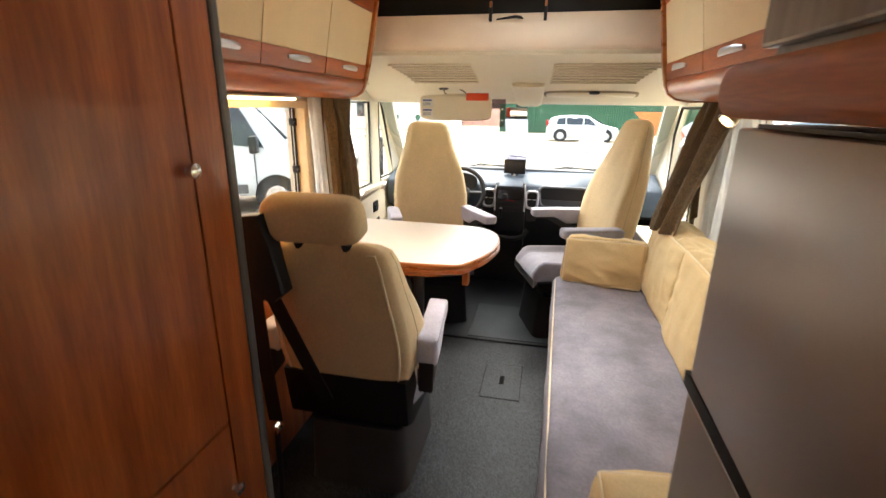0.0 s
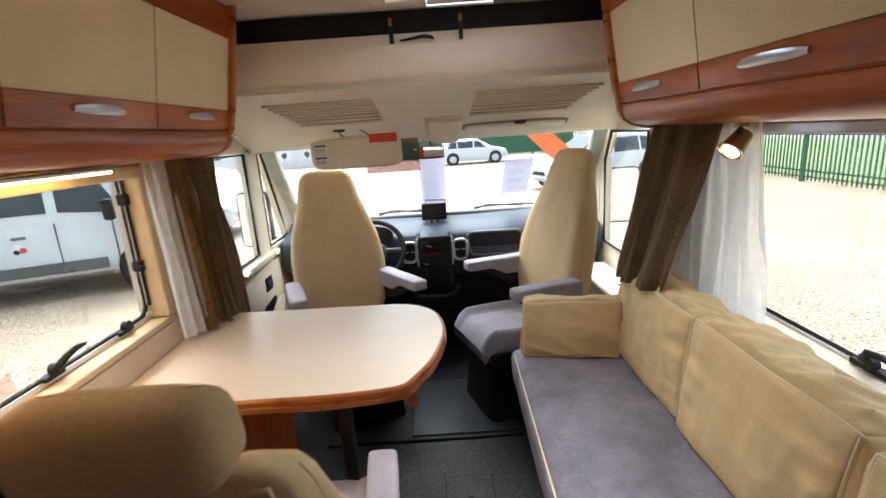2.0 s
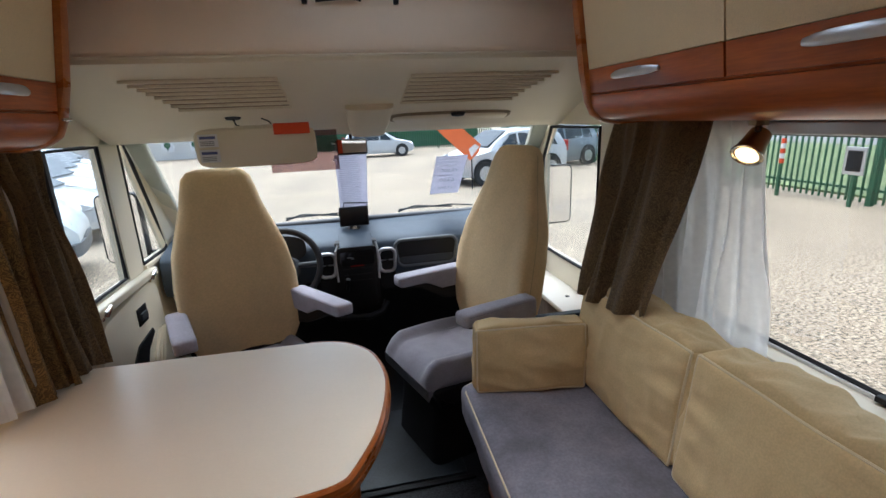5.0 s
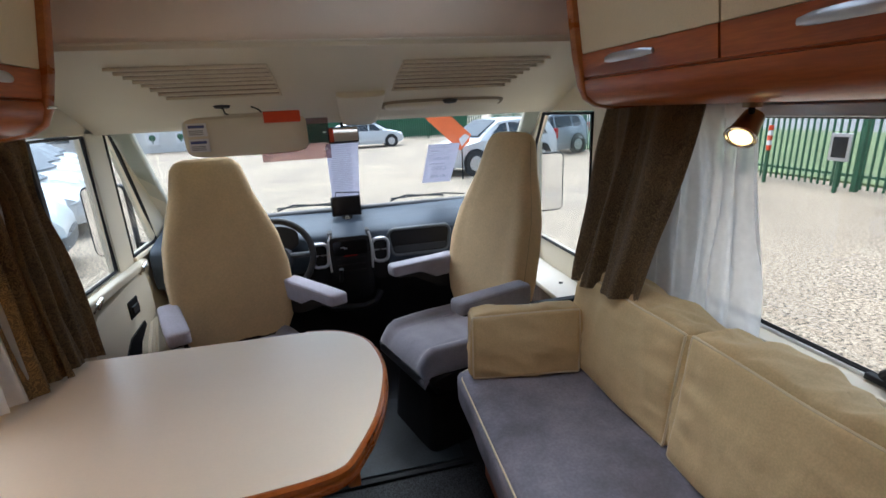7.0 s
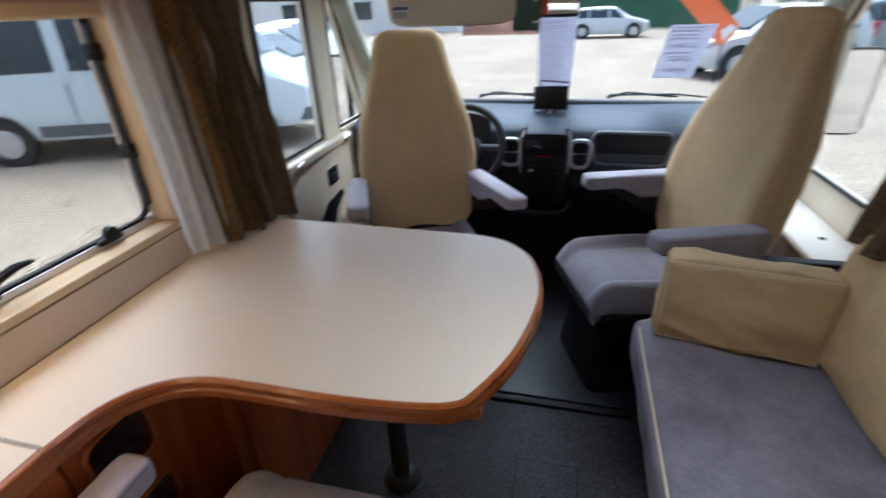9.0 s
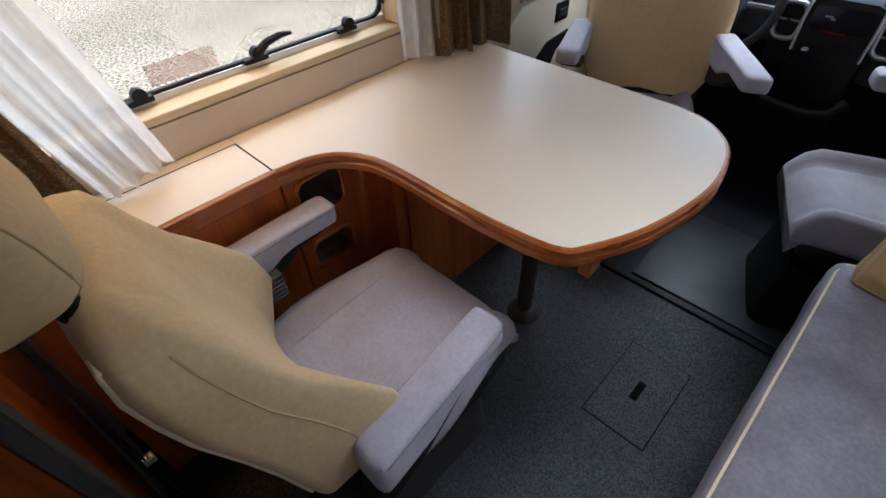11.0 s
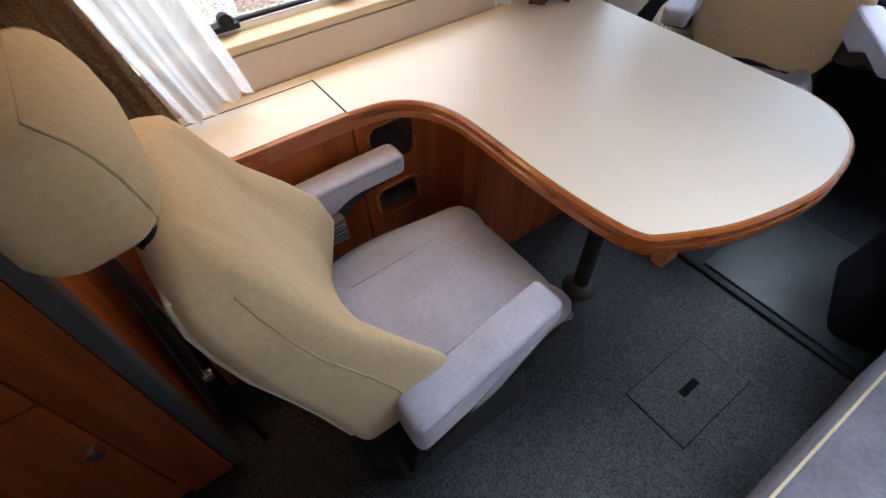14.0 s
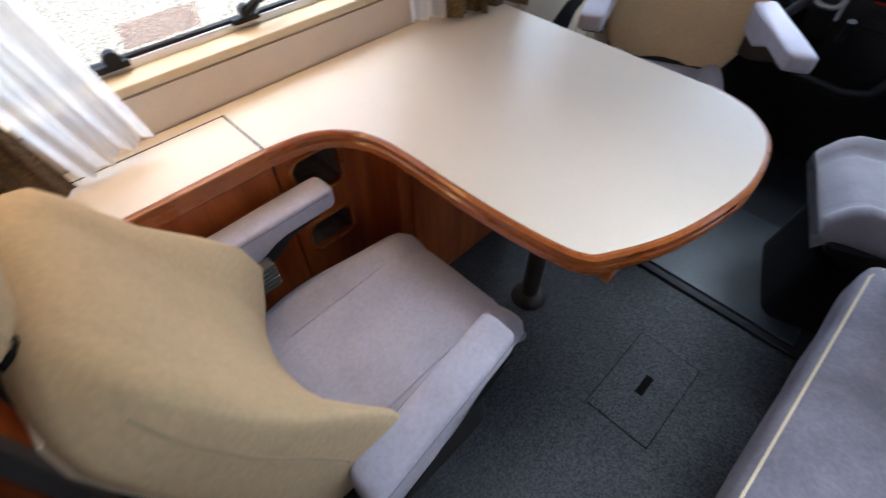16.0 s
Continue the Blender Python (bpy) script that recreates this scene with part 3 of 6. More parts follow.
pane("pane", [(-1.04, WSB[0] - 3.5 + 0.02, -0.02), (1.04, WSB[0] - 3.5 + 0.02, -0.02), (1.02, WST[0] - 3.5 + 0.02, 0.545), (-1.02, WST[0] - 3.5 + 0.02, 0.545)], "glass", ws)


def side_window(name, x, y0, y1, z0, z1, s, label):
    """Hinged acrylic caravan window: pane, black rim, alloy rail, stays and catches. s: -1 on the left side."""
    t = tagged(thing(name, (x, (y0 + y1) / 2, z0)), label, "window", kind="structure")
    yc = (y0 + y1) / 2
    def P(u, v, w):
        return (u, v - yc, w - z0)
    pane("pane", [P(0, y0, z0), P(0, y1, z0), P(0, y1, z1), P(0, y0, z1)], "window", t)
    rim = bmesh.new()
    r = 0.05
    loop = []
    for cy, cz, a0 in ((y1 - r, z0 + r, -90), (y1 - r, z1 - r, 0), (y0 + r, z1 - r, 90), (y0 + r, z0 + r, 180)):
        for k in range(5):
            a = radians(a0 + 22.5 * k)
            loop.append(Vector(P(-s * 0.012, cy + r * math.cos(a), cz + r * math.sin(a))))
    tube(rim, loop + loop[:2], 0.0085, 6)
    part("rubber_seal", rim, "black", t)
    fr = bmesh.new()
    for a, b in (((y0 - 0.02, z0 - 0.012), (y1 + 0.02, z0 - 0.012)), ((y0 - 0.02, z1 + 0.008), (y1 + 0.02, z1 + 0.008)), ((y1 + 0.006, z0 - 0.012), (y1 + 0.006, z1)), ((y0 - 0.006, z0 - 0.012), (y0 - 0.006, z1))):
        beam(fr, P(-s * 0.014, *a), P(-s * 0.014, *b), 0.022, 0.018, up=(1, 0, 0.01), bevel=0.003)
    part("window_frame", fr, "alu", t)
    return t, P


wl_win, P = side_window("window_1", -1.112, 0.87, 2.052, 0.893, 1.425, -1, "acrylic caravan window with black catches")
def catch(t, P, s, y, z, lever):
    bm = bmesh.new()
    disc(bm, P(-s * 0.02, y, z + 0.012), (-s, 0, 0), 0.017, 0.02, 12)
    box(bm, P(-s * 0.034, y - 0.04, z - 0.012) if s < 0 else P(-s * 0.034, y - 0.04, z - 0.012), P(-s * 0.008, y + 0.03, z + 0.002), 0.003) if s > 0 else box(bm, P(0.008, y - 0.04, z - 0.012), P(0.034, y + 0.03, z + 0.002), 0.003)
    part("catch", bm, "black", t)
    if lever:
        part("lever", tube(bmesh.new(), [P(-s * 0.034, y, z + 0.012), P(-s * 0.045, y + 0.03, z + 0.035), P(-s * 0.045, y + 0.07, z + 0.042), P(-s * 0.043, y + 0.105, z + 0.038)], [0.012, 0.010, 0.009, 0.005]), "black", t)
catch(wl_win, P, -1, 1.60, 0.900, True)
catch(wl_win, P, -1, 1.905, 0.896, False)
catch(wl_win, P, -1, 1.29, 0.896, False)
for z in (1.08, 1.32):
    bm = bmesh.new()
    box(bm, P(0.006, 2.03, z - 0.02), P(0.04, 2.06, z + 0.02), 0.006)
    tube(bm, [P(0.03, 2.045, z), P(0.05, 2.02, z - 0.005)], 0.008)
    part("stay_hinge", bm, "black", wl_win)
part("stay", tube(bmesh.new(), [P(0.03, 2.045, 0.93), P(0.03, 2.045, 1.40)], 0.006), "black", wl_win)
# thin pinkish rectangle low on the pane
part("window_pink_patch", boxes((P(0.005, 1.33, 0.905), P(0.0065, 1.50, 0.955))), "pink_film", wl_win, "pinkish see-through rectangle on the pane")
structure("window_sill", boxes(((WL - 0.072, 0.80, 0.852), (WL + 0.016, 2.09, 0.874), 0.004)), "pale_wood", "pale maple sill under the window")
structure("trim_window", boxes(((WL - 0.07, 2.054, 0.876), (WL + 0.014, 2.10, 1.45), 0.006), ((WL - 0.07, 0.80, 1.428), (WL + 0.014, 2.10, 1.452), 0.004)), "pale_wood", "pale maple window surround")
structure("trim_blind", boxes(((WL - 0.05, 0.86, 1.392), (WL + 0.03, 2.05, 1.43), 0.008)), "pale_wood", "rolled blind housing above the window")
structure("trim_ledge", prism(bmesh.new(), [(WL, 0.757), (WL + 0.016, 0.757), (WL + 0.016, 0.848), (WL, 0.85)], 0.80, 2.48, "y"), "wall", "padded cream ledge below the window")

wr_win, P = side_window("window_2", 1.112, 0.64, 2.10, 0.815, 1.405, 1, "acrylic caravan window with a black catch")
bm = bmesh.new()
disc(bm, P(-0.02, 1.48, 0.832), (-1, 0, 0), 0.017, 0.02, 12)
box(bm, P(-0.034, 1.43, 0.806), P(-0.008, 1.54, 0.822), 0.003)
part("catch", bm, "black", wr_win)
part("lever", tube(bmesh.new(), [P(-0.034, 1.50, 0.835), P(-0.045, 1.48, 0.862), P(-0.045, 1.44, 0.868), P(-0.043, 1.40, 0.858)], [0.012, 0.010, 0.009, 0.005]), "black", wr_win)
structure("trim_rail", boxes(((WR - 0.02, 0.56, 1.405), (WR + 0.06, 2.14, 1.44), 0.006)), "alu", "grey blind cassette above the window")
structure("trim_rail_low", boxes(((WR - 0.008, 0.56, 0.785), (WR + 0.066, 2.14, 0.803), 0.004)), "lining", "pale sill under the window")

# ---- cab door, windows of the cab ----
dw = tagged(thing("window_3", (-1.075, 2.86, 0.85)), "driver's door window with a dark rim", "window", kind="structure")
def D(y, z):
    return (0, y - 2.86, z - 0.85)
pane("pane", [D(2.61, 0.84), D(3.105, 0.84), D(3.105, 1.44), D(2.61, 1.44)], "glass", dw)
bm = bmesh.new()
tube(bm, [(0.02, *D(y, z)[1:]) for y, z in ((2.64, 0.855), (3.035, 0.855), (3.035, 1.425), (2.64, 1.425), (2.64, 0.855))], 0.009, 6)
part("rubber_seal", bm, "black", dw)
bm = bmesh.new()
beam(bm, (0.025, *D(2.625, 0.85)[1:]), (0.025, *D(2.635, 1.43)[1:]), 0.03, 0.02)
part("sliding_rail", bm, "plastic", dw)
qw = tagged(thing("window_4", (-1.075, 3.42, 0.92)), "small quarter window before the driver's door", "window", kind="structure")
pane("pane", [(0, 3.19 - 3.42, -0.075), (0, 3.66 - 3.42, -0.075), (0, 3.26 - 3.42, 0.53), (0, 3.19 - 3.42, 0.53)], "glass", qw)
bm = bmesh.new()
tube(bm, [(0.025, y - 3.42, z - 0.92) for y, z in ((3.212, 0.868), (3.50, 0.866), (3.535, 0.872), (3.545, 0.895), (3.285, 1.425), (3.215, 1.43), (3.212, 0.868))], 0.009, 6)
part("rubber_seal", bm, "black", qw)
structure("trim_quarter", prism(bmesh.new(), [(3.20, 0.846), (3.62, 0.846), (3.58, 0.862), (3.20, 0.862)], WL - 0.05, WL + 0.01, "x"), "lining", "cream sill of the quarter window")
structure("trim_pillar_quarter", prism(bmesh.new(), [(3.55, 0.863), (3.80, 0.863), (3.32, 1.47), (3.235, 1.47), (3.29, 1.432)], WL - 0.05, WL, "x"), "lining", "cream pillar between quarter window and windscreen")
pw = tagged(thing("window_5", (1.075, 3.03, 0.72)), "passenger side sliding window with a dark rail", "window", kind="structure")
pane("pane", [(0, -0.32, 0), (0, 0.31, 0), (0, 0.31, 0.53), (0, 0.19, 0.71), (0, -0.32, 0.71)], "glass", pw)
bm = bmesh.new()
tube(bm, [(-0.03, y, z) for y, z in ((-0.30, 0.012), (0.29, 0.012), (0.29, 0.52), (0.19, 0.695), (-0.30, 0.695), (-0.30, 0.012))], 0.009, 6)
part("rubber_seal", bm, "black", pw)
bm = bmesh.new()
beam(bm, (-0.02, -0.045, 0.01), (-0.02, -0.045, 0.70), 0.03, 0.014)
part("sliding_rail", bm, "plastic", pw)
structure("trim_right_pillar", prism(bmesh.new(), [(3.40, 0.90), (3.78, 0.90), (3.30, 1.46), (3.235, 1.46), (3.235, 1.42), (3.40, 1.20)], WR, WR + 0.05, "x"), "lining", "cream pillar beside the windscreen")

door = tagged(thing("door_1", (-1.03, 2.95, 0.06)), "cream moulded driver's door with a dark grip and pocket", "door", kind="structure")
def C(y, z):
    return (y - 2.95, z - 0.06)
part("panel", prism(bmesh.new(), [C(2.62, 0.06), C(3.22, 0.06), C(3.24, 0.40), C(3.215, 0.74), C(3.19, 0.79), C(3.12, 0.805), C(2.70, 0.775), C(2.62, 0.72)], -0.012, 0.02, "x", 0.006), "lining", door, smooth=30)
part("grip", boxes(((0.019, *C(2.945, 0.652)), (0.025, *C(3.045, 0.732)), 0.004)), "black", door, "dark recessed grip")
part("grip_lever", boxes(((0.024, *C(2.965, 0.672)), (0.033, *C(3.03, 0.705)), 0.003)), "plastic", door)
part("pocket", prism(bmesh.new(), [C(2.78, 0.40), C(2.82, 0.53), C(2.90, 0.585), C(3.06, 0.60), C(3.075, 0.575), C(2.98, 0.53), C(2.92, 0.44), C(2.90, 0.36), C(2.80, 0.36)], 0.018, 0.026, "x", 0.002), "black", door, "dark map pocket")
for k in range(3):
    part("moulding", tube(bmesh.new(), [(0.02, *C(2.95 + 0.05 * k, 0.30)), (0.026, *C(3.03 + 0.05 * k, 0.46)), (0.024, *C(3.13 + 0.03 * k, 0.56))], 0.009, 6), "lining", door)
for y in (2.70, 3.16):
    part("latch", tube(bmesh.new(), [(0.02, *C(y - 0.02, 0.80)), (0.04, *C(y - 0.02, 0.83)), (0.04, *C(y + 0.02, 0.84)), (0.02, *C(y + 0.02, 0.80))], 0.007), "chrome", door)
part("top_rail", boxes(((-0.012, *C(2.60, 0.81)), (0.03, *C(3.24, 0.845)), 0.008)), "lining", door)
# ---- built-in furniture ----
def handle(parent, x, y, z, length, s):
    """Flat bow-shaped satin pull; s: +1 stands off towards +x."""
    bm = bmesh.new()
    rings = []
    for k in range(9):
        u = -1 + k / 4
        w = 0.0125 * (1 - 0.5 * abs(u) ** 4)
        rings.append(oval((x + s * (0.004 + 0.016 * (1 - u * u)), y + u * length / 2, z), (0.004, 0, 0), (0, 0, w), 2.4, 10))
    return part("handle", loft(bm, rings), "alu", parent, "satin chrome handle", True)


def locker(name, s, xf, lean, y0, y1, doors, z_top=1.965):
    """Row of overhead lockers along a side wall; s: -1 on the left wall. xf: the front at the trim line, lean: how far the top comes in."""
    wall = s * 1.04
    t = thing(name, (wall, (y0 + y1) / 2, 1.45), "overhead lockers in cherry wood with cream woven doors", "locker", "overhead lockers")
    def X(z):
        return s * (xf - lean * (z - 1.53) / 0.35) - wall
    yc = (y0 + y1) / 2
    prof = [(s * 1.036 - wall, 1.45), (s * 0.98 - wall, 1.442), (s * (xf + 0.10) - wall, 1.447), (s * (xf + 0.045) - wall, 1.458), (s * (xf + 0.012) - wall, 1.482), (s * (xf + 0.0) - wall, 1.512), (X(1.53), 1.53),
            (X(1.54) - s * -0.012, 1.533), (X(1.55) + s * 0.012, 1.60), (X(1.85) + s * 0.012, 1.85), (X(z_top) + s * 0.012, z_top), (s * 1.036 - wall, z_top)]
    part("carcass", prism(bmesh.new(), [(x, z - 1.45) for x, z in prof], y0 - yc, y1 - yc - 0.012, "y"), "wood_along", t, smooth=35)
    for a, b, hl in doors:
        d = bmesh.new()
        prism(d, [(X(1.607) + s * 0.013, 0.157), (X(1.607), 0.157), (X(1.852), 0.402), (X(1.852) + s * 0.013, 0.402)], a - yc + 0.003, b - yc - 0.003, "y")
        dr = part("door", d, "door_cream", t, "cream woven door panel")
        rail = prism(bmesh.new(), [(X(1.537) + s * 0.013, 0.088), (X(1.537) - s * 0.002, 0.088), (X(1.605) - s * 0.002, 0.155), (X(1.605) + s * 0.013, 0.155)], a - yc + 0.003, b - yc - 0.003, "y")
        part("rail", rail, "wood_along", t)
        handle(dr, X(1.577) - s * 0.002, (a + b) / 2 - yc if hl is None else hl - yc, 1.577 - 1.45, 0.205 if b - a > 0.5 else 0.17, -s)
        part("top_rail", prism(bmesh.new(), [(X(1.856) + s * 0.013, 0.406), (X(1.856) - s * 0.001, 0.406), (X(1.93) - s * 0.001, 0.48), (X(1.93) + s * 0.013, 0.48)], a - yc + 0.001, b - yc - 0.001, "y"), "wood_along", t)
    edge = [(s * 1.036 - wall, 1.446), (s * (xf + 0.11) - wall, 1.438), (s * (xf + 0.05) - wall, 1.448), (s * (xf + 0.012) - wall, 1.472), (X(1.51) - s * 0.012, 1.51), (X(1.60) - s * 0.016, 1.60), (X(1.75) - s * 0.016, 1.75), (X(z_top) - s * 0.016, z_top), (s * 1.036 - wall, z_top)]
    part("end_panel", prism(bmesh.new(), [(x, z - 1.45) for x, z in edge], y1 - yc - 0.012, y1 - yc + 0.022, "y", 0.008), "edge_wood", t, "rounded cherry end panel", 40)
    return t


lk_left = locker("locker_left", -1, 0.775, 0.066, 0.84, 2.262, ((0.845, 1.305, 1.10), (1.305, 1.79, 1.557), (1.79, 2.25, 2.04)))
lk_right = locker("locker_right", 1, 0.715, 0.055, 0.50, 2.245, ((0.505, 1.105, 0.80), (1.105, 1.692, 1.418), (1.692, 2.233, 1.996)))
part("switch", boxes(((0.288, 0.66, 0.062), (0.296, 0.70, 0.070), 0.002)), "chrome", lk_left)

strip = thing("strip_light", (-0.93, 1.32, 1.437), "lit warm strip light under the overhead lockers", "light")
part("diffuser", boxes(((-0.03, -0.40, -0.012), (0.05, 0.40, -0.002), 0.004)), "lamp_warm", strip, "glowing warm diffuser")
part("housing", boxes(((-0.045, -0.42, -0.004), (0.065, 0.42, 0.004), 0.002)), "alu", strip)

spot = thing("reading_spotlight", (0.855, 1.735, 1.447), "lit bronze reading spotlight below the locker", "light")
part("mount", disc(bmesh.new(), (0, 0, -0.012), (0, 0, 1), 0.02, 0.012, 16), "bronze", spot)
part("stem", tube(bmesh.new(), [(0, 0, -0.01), (0, 0, -0.045)], 0.007), "black", spot)
dirv = Vector((-0.66, -0.22, -0.66)).normalized()
c0 = Vector((0.012, 0.01, -0.042))
part("shade", tube(bmesh.new(), [c0 - dirv * 0.02, c0 - dirv * 0.014, c0 + dirv * 0.02, c0 + dirv * 0.05], [0.012, 0.024, 0.028, 0.033], 24), "bronze", spot, "bronze shade", True)
rim_l = []
for q in range(26):
    e1 = dirv.cross(Vector((0, 0, 1))).normalized()
    e2 = dirv.cross(e1)
    rim_l.append((c0 + dirv * 0.052 + 0.033 * (math.cos(q * math.tau / 24) * e1 + math.sin(q * math.tau / 24) * e2)).to_tuple())
part("shade_rim", tube(bmesh.new(), rim_l, 0.0032, 6), "chrome", spot, "satin rim", True)
part("reflector", tube(bmesh.new(), [c0 + dirv * 0.050, c0 + dirv * 0.0515], [0.031, 0.030], 24), "chrome", spot)
part("bulb", tube(bmesh.new(), [c0 + dirv * 0.051, c0 + dirv * 0.0535, c0 + dirv * 0.062], [0.026, 0.024, 0.010], 20), "lamp_spot", spot, "glowing bulb", True)

ward = thing("wardrobe", (-0.80, -0.6, 0), "tall cherry wardrobe with knobs and a dark end trim", "wardrobe")
part("body", boxes(((-0.236, -1.68, 0.0), (0.232, 1.385, 1.96))), "wood_up", ward)
for lo, hi in (((0.233, 0.55, 0.62), (0.243, 1.270, 1.95)), ((0.233, -0.10, 0.62), (0.243, 0.544, 1.95)), ((0.233, -0.10, 0.09), (0.243, 1.270, 0.612)), ((0.233, 1.276, 0.0), (0.243, 1.384, 1.95))):
    d = part("door", boxes((lo, hi, 0.002)), "wood_up", ward)
for y, z in ((1.254, 1.270), (1.254, 0.425)):
    bm = bmesh.new()
    tube(bm, [(0.243, y, z), (0.251, y, z), (0.256, y, z), (0.266, y, z), (0.270, y, z)], [0.010, 0.008, 0.017, 0.016, 0.008], 18)
    part("knob", bm, "chrome", ward, "satin chrome knob", True)
part("end_trim", boxes(((0.19, 1.386, 0.0), (0.247, 1.418, 1.955), 0.008)), "trim_grey", ward, "anthracite corner trim")
part("end_panel", boxes(((-0.236, 1.385, 0.0), (0.19, 1.40, 1.955))), "wood_up", ward)

fr = thing("fridge", (0.73, 0.1, 0), "tall fridge with a silver door and dark frame", "fridge")
part("body", boxes(((-0.28, -0.75, 0.10), (0.30, 0.36, 1.395))), "trim", fr)
dprof = [(-0.285, 0.37), (-0.300, 0.362), (-0.308, 0.34), (-0.312, 0.0), (-0.312, -0.6), (-0.285, -0.62)]
part("door", prism(bmesh.new(), dprof, 1.042, 1.390, "z", 0.004), "fridge", fr, "silver laminate door", 40)
part("lower_door", prism(bmesh.new(), dprof, 0.12, 1.018, "z", 0.004), "fridge", fr)
part("door_seal", boxes(((-0.284, -0.62, 0.10), (-0.272, 0.374, 1.39), 0.002), ((-0.309, -0.62, 1.019), (-0.284, 0.362, 1.041))), "black", fr)
part("plinth", boxes(((-0.26, -0.75, 0.0), (0.30, 0.36, 0.10))), "black", fr)
band = thing("cabinet_shelf", (0.73, 0.1, 1.40), "cherry shelf band above the fridge", "shelf")
part("board", boxes(((-0.295, -0.75, 0.003), (0.30, 0.31, 0.062), 0.004)), "band_wood", band)
part("front_lip", boxes(((-0.345, -0.75, 0.002), (-0.297, 0.335, 0.063), 0.022, 4)), "band_wood", band, "rounded cherry lip", 40)
part("end_lip", boxes(((-0.293, 0.312, 0.003), (0.30, 0.335, 0.062), 0.008)), "band_wood", band)
topc = thing("wall_cabinet", (0.73, 0.1, 1.465), "dark smoked-oak cabinet above the fridge", "cabinet")
part("body", boxes(((-0.30, -0.75, 0.0), (0.30, 0.30, 0.49))), "smoked", topc)
part("door", boxes(((-0.318, -0.62, 0.01), (-0.301, 0.298, 0.485), 0.004)), "smoked", topc)
rk = thing("kitchen_unit", (0.74, -1.4, 0), "plain cherry kitchen unit behind the fridge", "cabinet")
part("body", boxes(((-0.26, -0.85, 0.0), (0.29, 0.70, 0.9))), "wood_up", rk)

# table with its fixed side board
TZ = 0.755
def spline(pts, n=6):
    out = []
    for i in range(len(pts) - 1):
        p0, p1, p2, p3 = (Vector((*pts[max(0, min(len(pts) - 1, i + j))], 0)) for j in (-1, 0, 1, 2))
        for q in range(n):
            t = q / n
            out.append(0.5 * ((2 * p1) + (p2 - p0) * t + (2 * p0 - 5 * p1 + 4 * p2 - p3) * t * t + (3 * p1 - p0 - 3 * p2 + p3) * t ** 3))
    return [(v.x, v.y) for v in out] + [pts[-1]]


free = spline([(-0.24, 2.348), (-0.165, 2.332), (-0.105, 2.30), (-0.045, 2.225), (-0.015, 2.10), (-0.018, 1.98), (-0.055, 1.82), (-0.115, 1.695), (-0.145, 1.664), (-0.20, 1.650), (-0.30, 1.640), (-0.42, 1.636), (-0.56, 1.637), (-0.64, 1.632), (-0.705, 1.612), (-0.758, 1.572), (-0.790, 1.515), (-0.803, 1.428)])
table = thing("dining_table", (-0.41, 2.012, 0), "L-shaped table in pale laminate with a cherry rim", "table")
def T(p):
    return (p[0] + 0.41, p[1] - 2.012)
top = [T((-1.022, 2.372)), *map(T, free), T((-1.022, 1.428))]
part("tabletop", prism(bmesh.new(), top, TZ - 0.030, TZ, "z"), "laminate", table, "pale beige laminate top")
def rim(line, z0, z1, o):
    """A moulded lip that follows a line in plan, o metres proud."""
    bm = bmesh.new()
    rings = []
    for i, p in enumerate(line):
        a, b = Vector((*line[max(0, i - 1)], 0)), Vector((*line[min(len(line) - 1, i + 1)], 0))
        d = (b - a).normalized()
        n = Vector((-d.y, d.x, 0))
        c = Vector((*p, 0))
        rings.append([(c + n * u).to_tuple()[:2] + (w,) for u, w in ((-0.002, z1 - 0.0015), (o * 0.5, z1 - 0.001), (o, z1 - 0.006), (o, z1 - 0.018), (o * 0.55, z1 - 0.021), (o * 1.1, z1 - 0.026), (o * 1.1, z0 + 0.005), (o * 0.6, z0), (-0.03, z0), (-0.03, z0 + 0.004), (-0.002, z0 + 0.004))])
    return loft(bm, rings)
part("edge_lip", rim([T(p) for p in free], TZ - 0.046, TZ + 0.001, 0.012), "edge_wood", table, "orange cherry lip", 40)
inner = [T(p) for p in spline([(-0.16, 2.28), (-0.10, 2.10), (-0.13, 1.88), (-0.20, 1.715), (-0.30, 1.678), (-0.46, 1.672), (-0.47, 1.72), (-0.47, 2.25)])]
part("slide_frame", prism(bmesh.new(), inner, TZ - 0.075, TZ - 0.047, "z", 0.006), "edge_wood", table, "orange cherry under-frame")
part("stop_block", boxes(((0.275, -0.275, TZ - 0.125), (0.305, -0.225, TZ - 0.047), 0.004)), "edge_wood", table)
part("post", tube(bmesh.new(), [(0, 0, 0.012), (0, 0, TZ - 0.07)], 0.0285, 24), "trim", table, "dark steel post", True)
part("foot_flange", tube(bmesh.new(), [(0, 0, 0.0), (0, 0, 0.008), (0, 0, 0.02), (0, 0, 0.035)], [0.062, 0.060, 0.048, 0.031], 24), "trim", table, smooth=True)

side = thing("side_cabinet", (-0.92, 1.5, 0), "low cherry side cabinet with open cubbies under the table", "cabinet")
def S_(x, y, z):
    return (x + 0.92, y - 1.5, z)
part("counter", boxes((S_(-1.022, 0.86, TZ - 0.030), S_(-0.984, 1.426, TZ)), (S_(-0.984, 0.86, TZ - 0.030), S_(-0.803, 0.90, TZ - 0.0005))), "laminate", side)
part("lid", boxes((S_(-0.982, 0.903, TZ - 0.024), S_(-0.806, 1.424, TZ), 0.0015)), "laminate", side, "hinged pale laminate lid")
part("lid_gap", boxes((S_(-0.9845, 0.903, TZ - 0.02), S_(-0.9815, 1.427, TZ + 0.0004)), (S_(-0.9815, 1.4245, TZ - 0.02), S_(-0.807, 1.4275, TZ + 0.0004))), "matt_black", side, "dark gap round the lid")
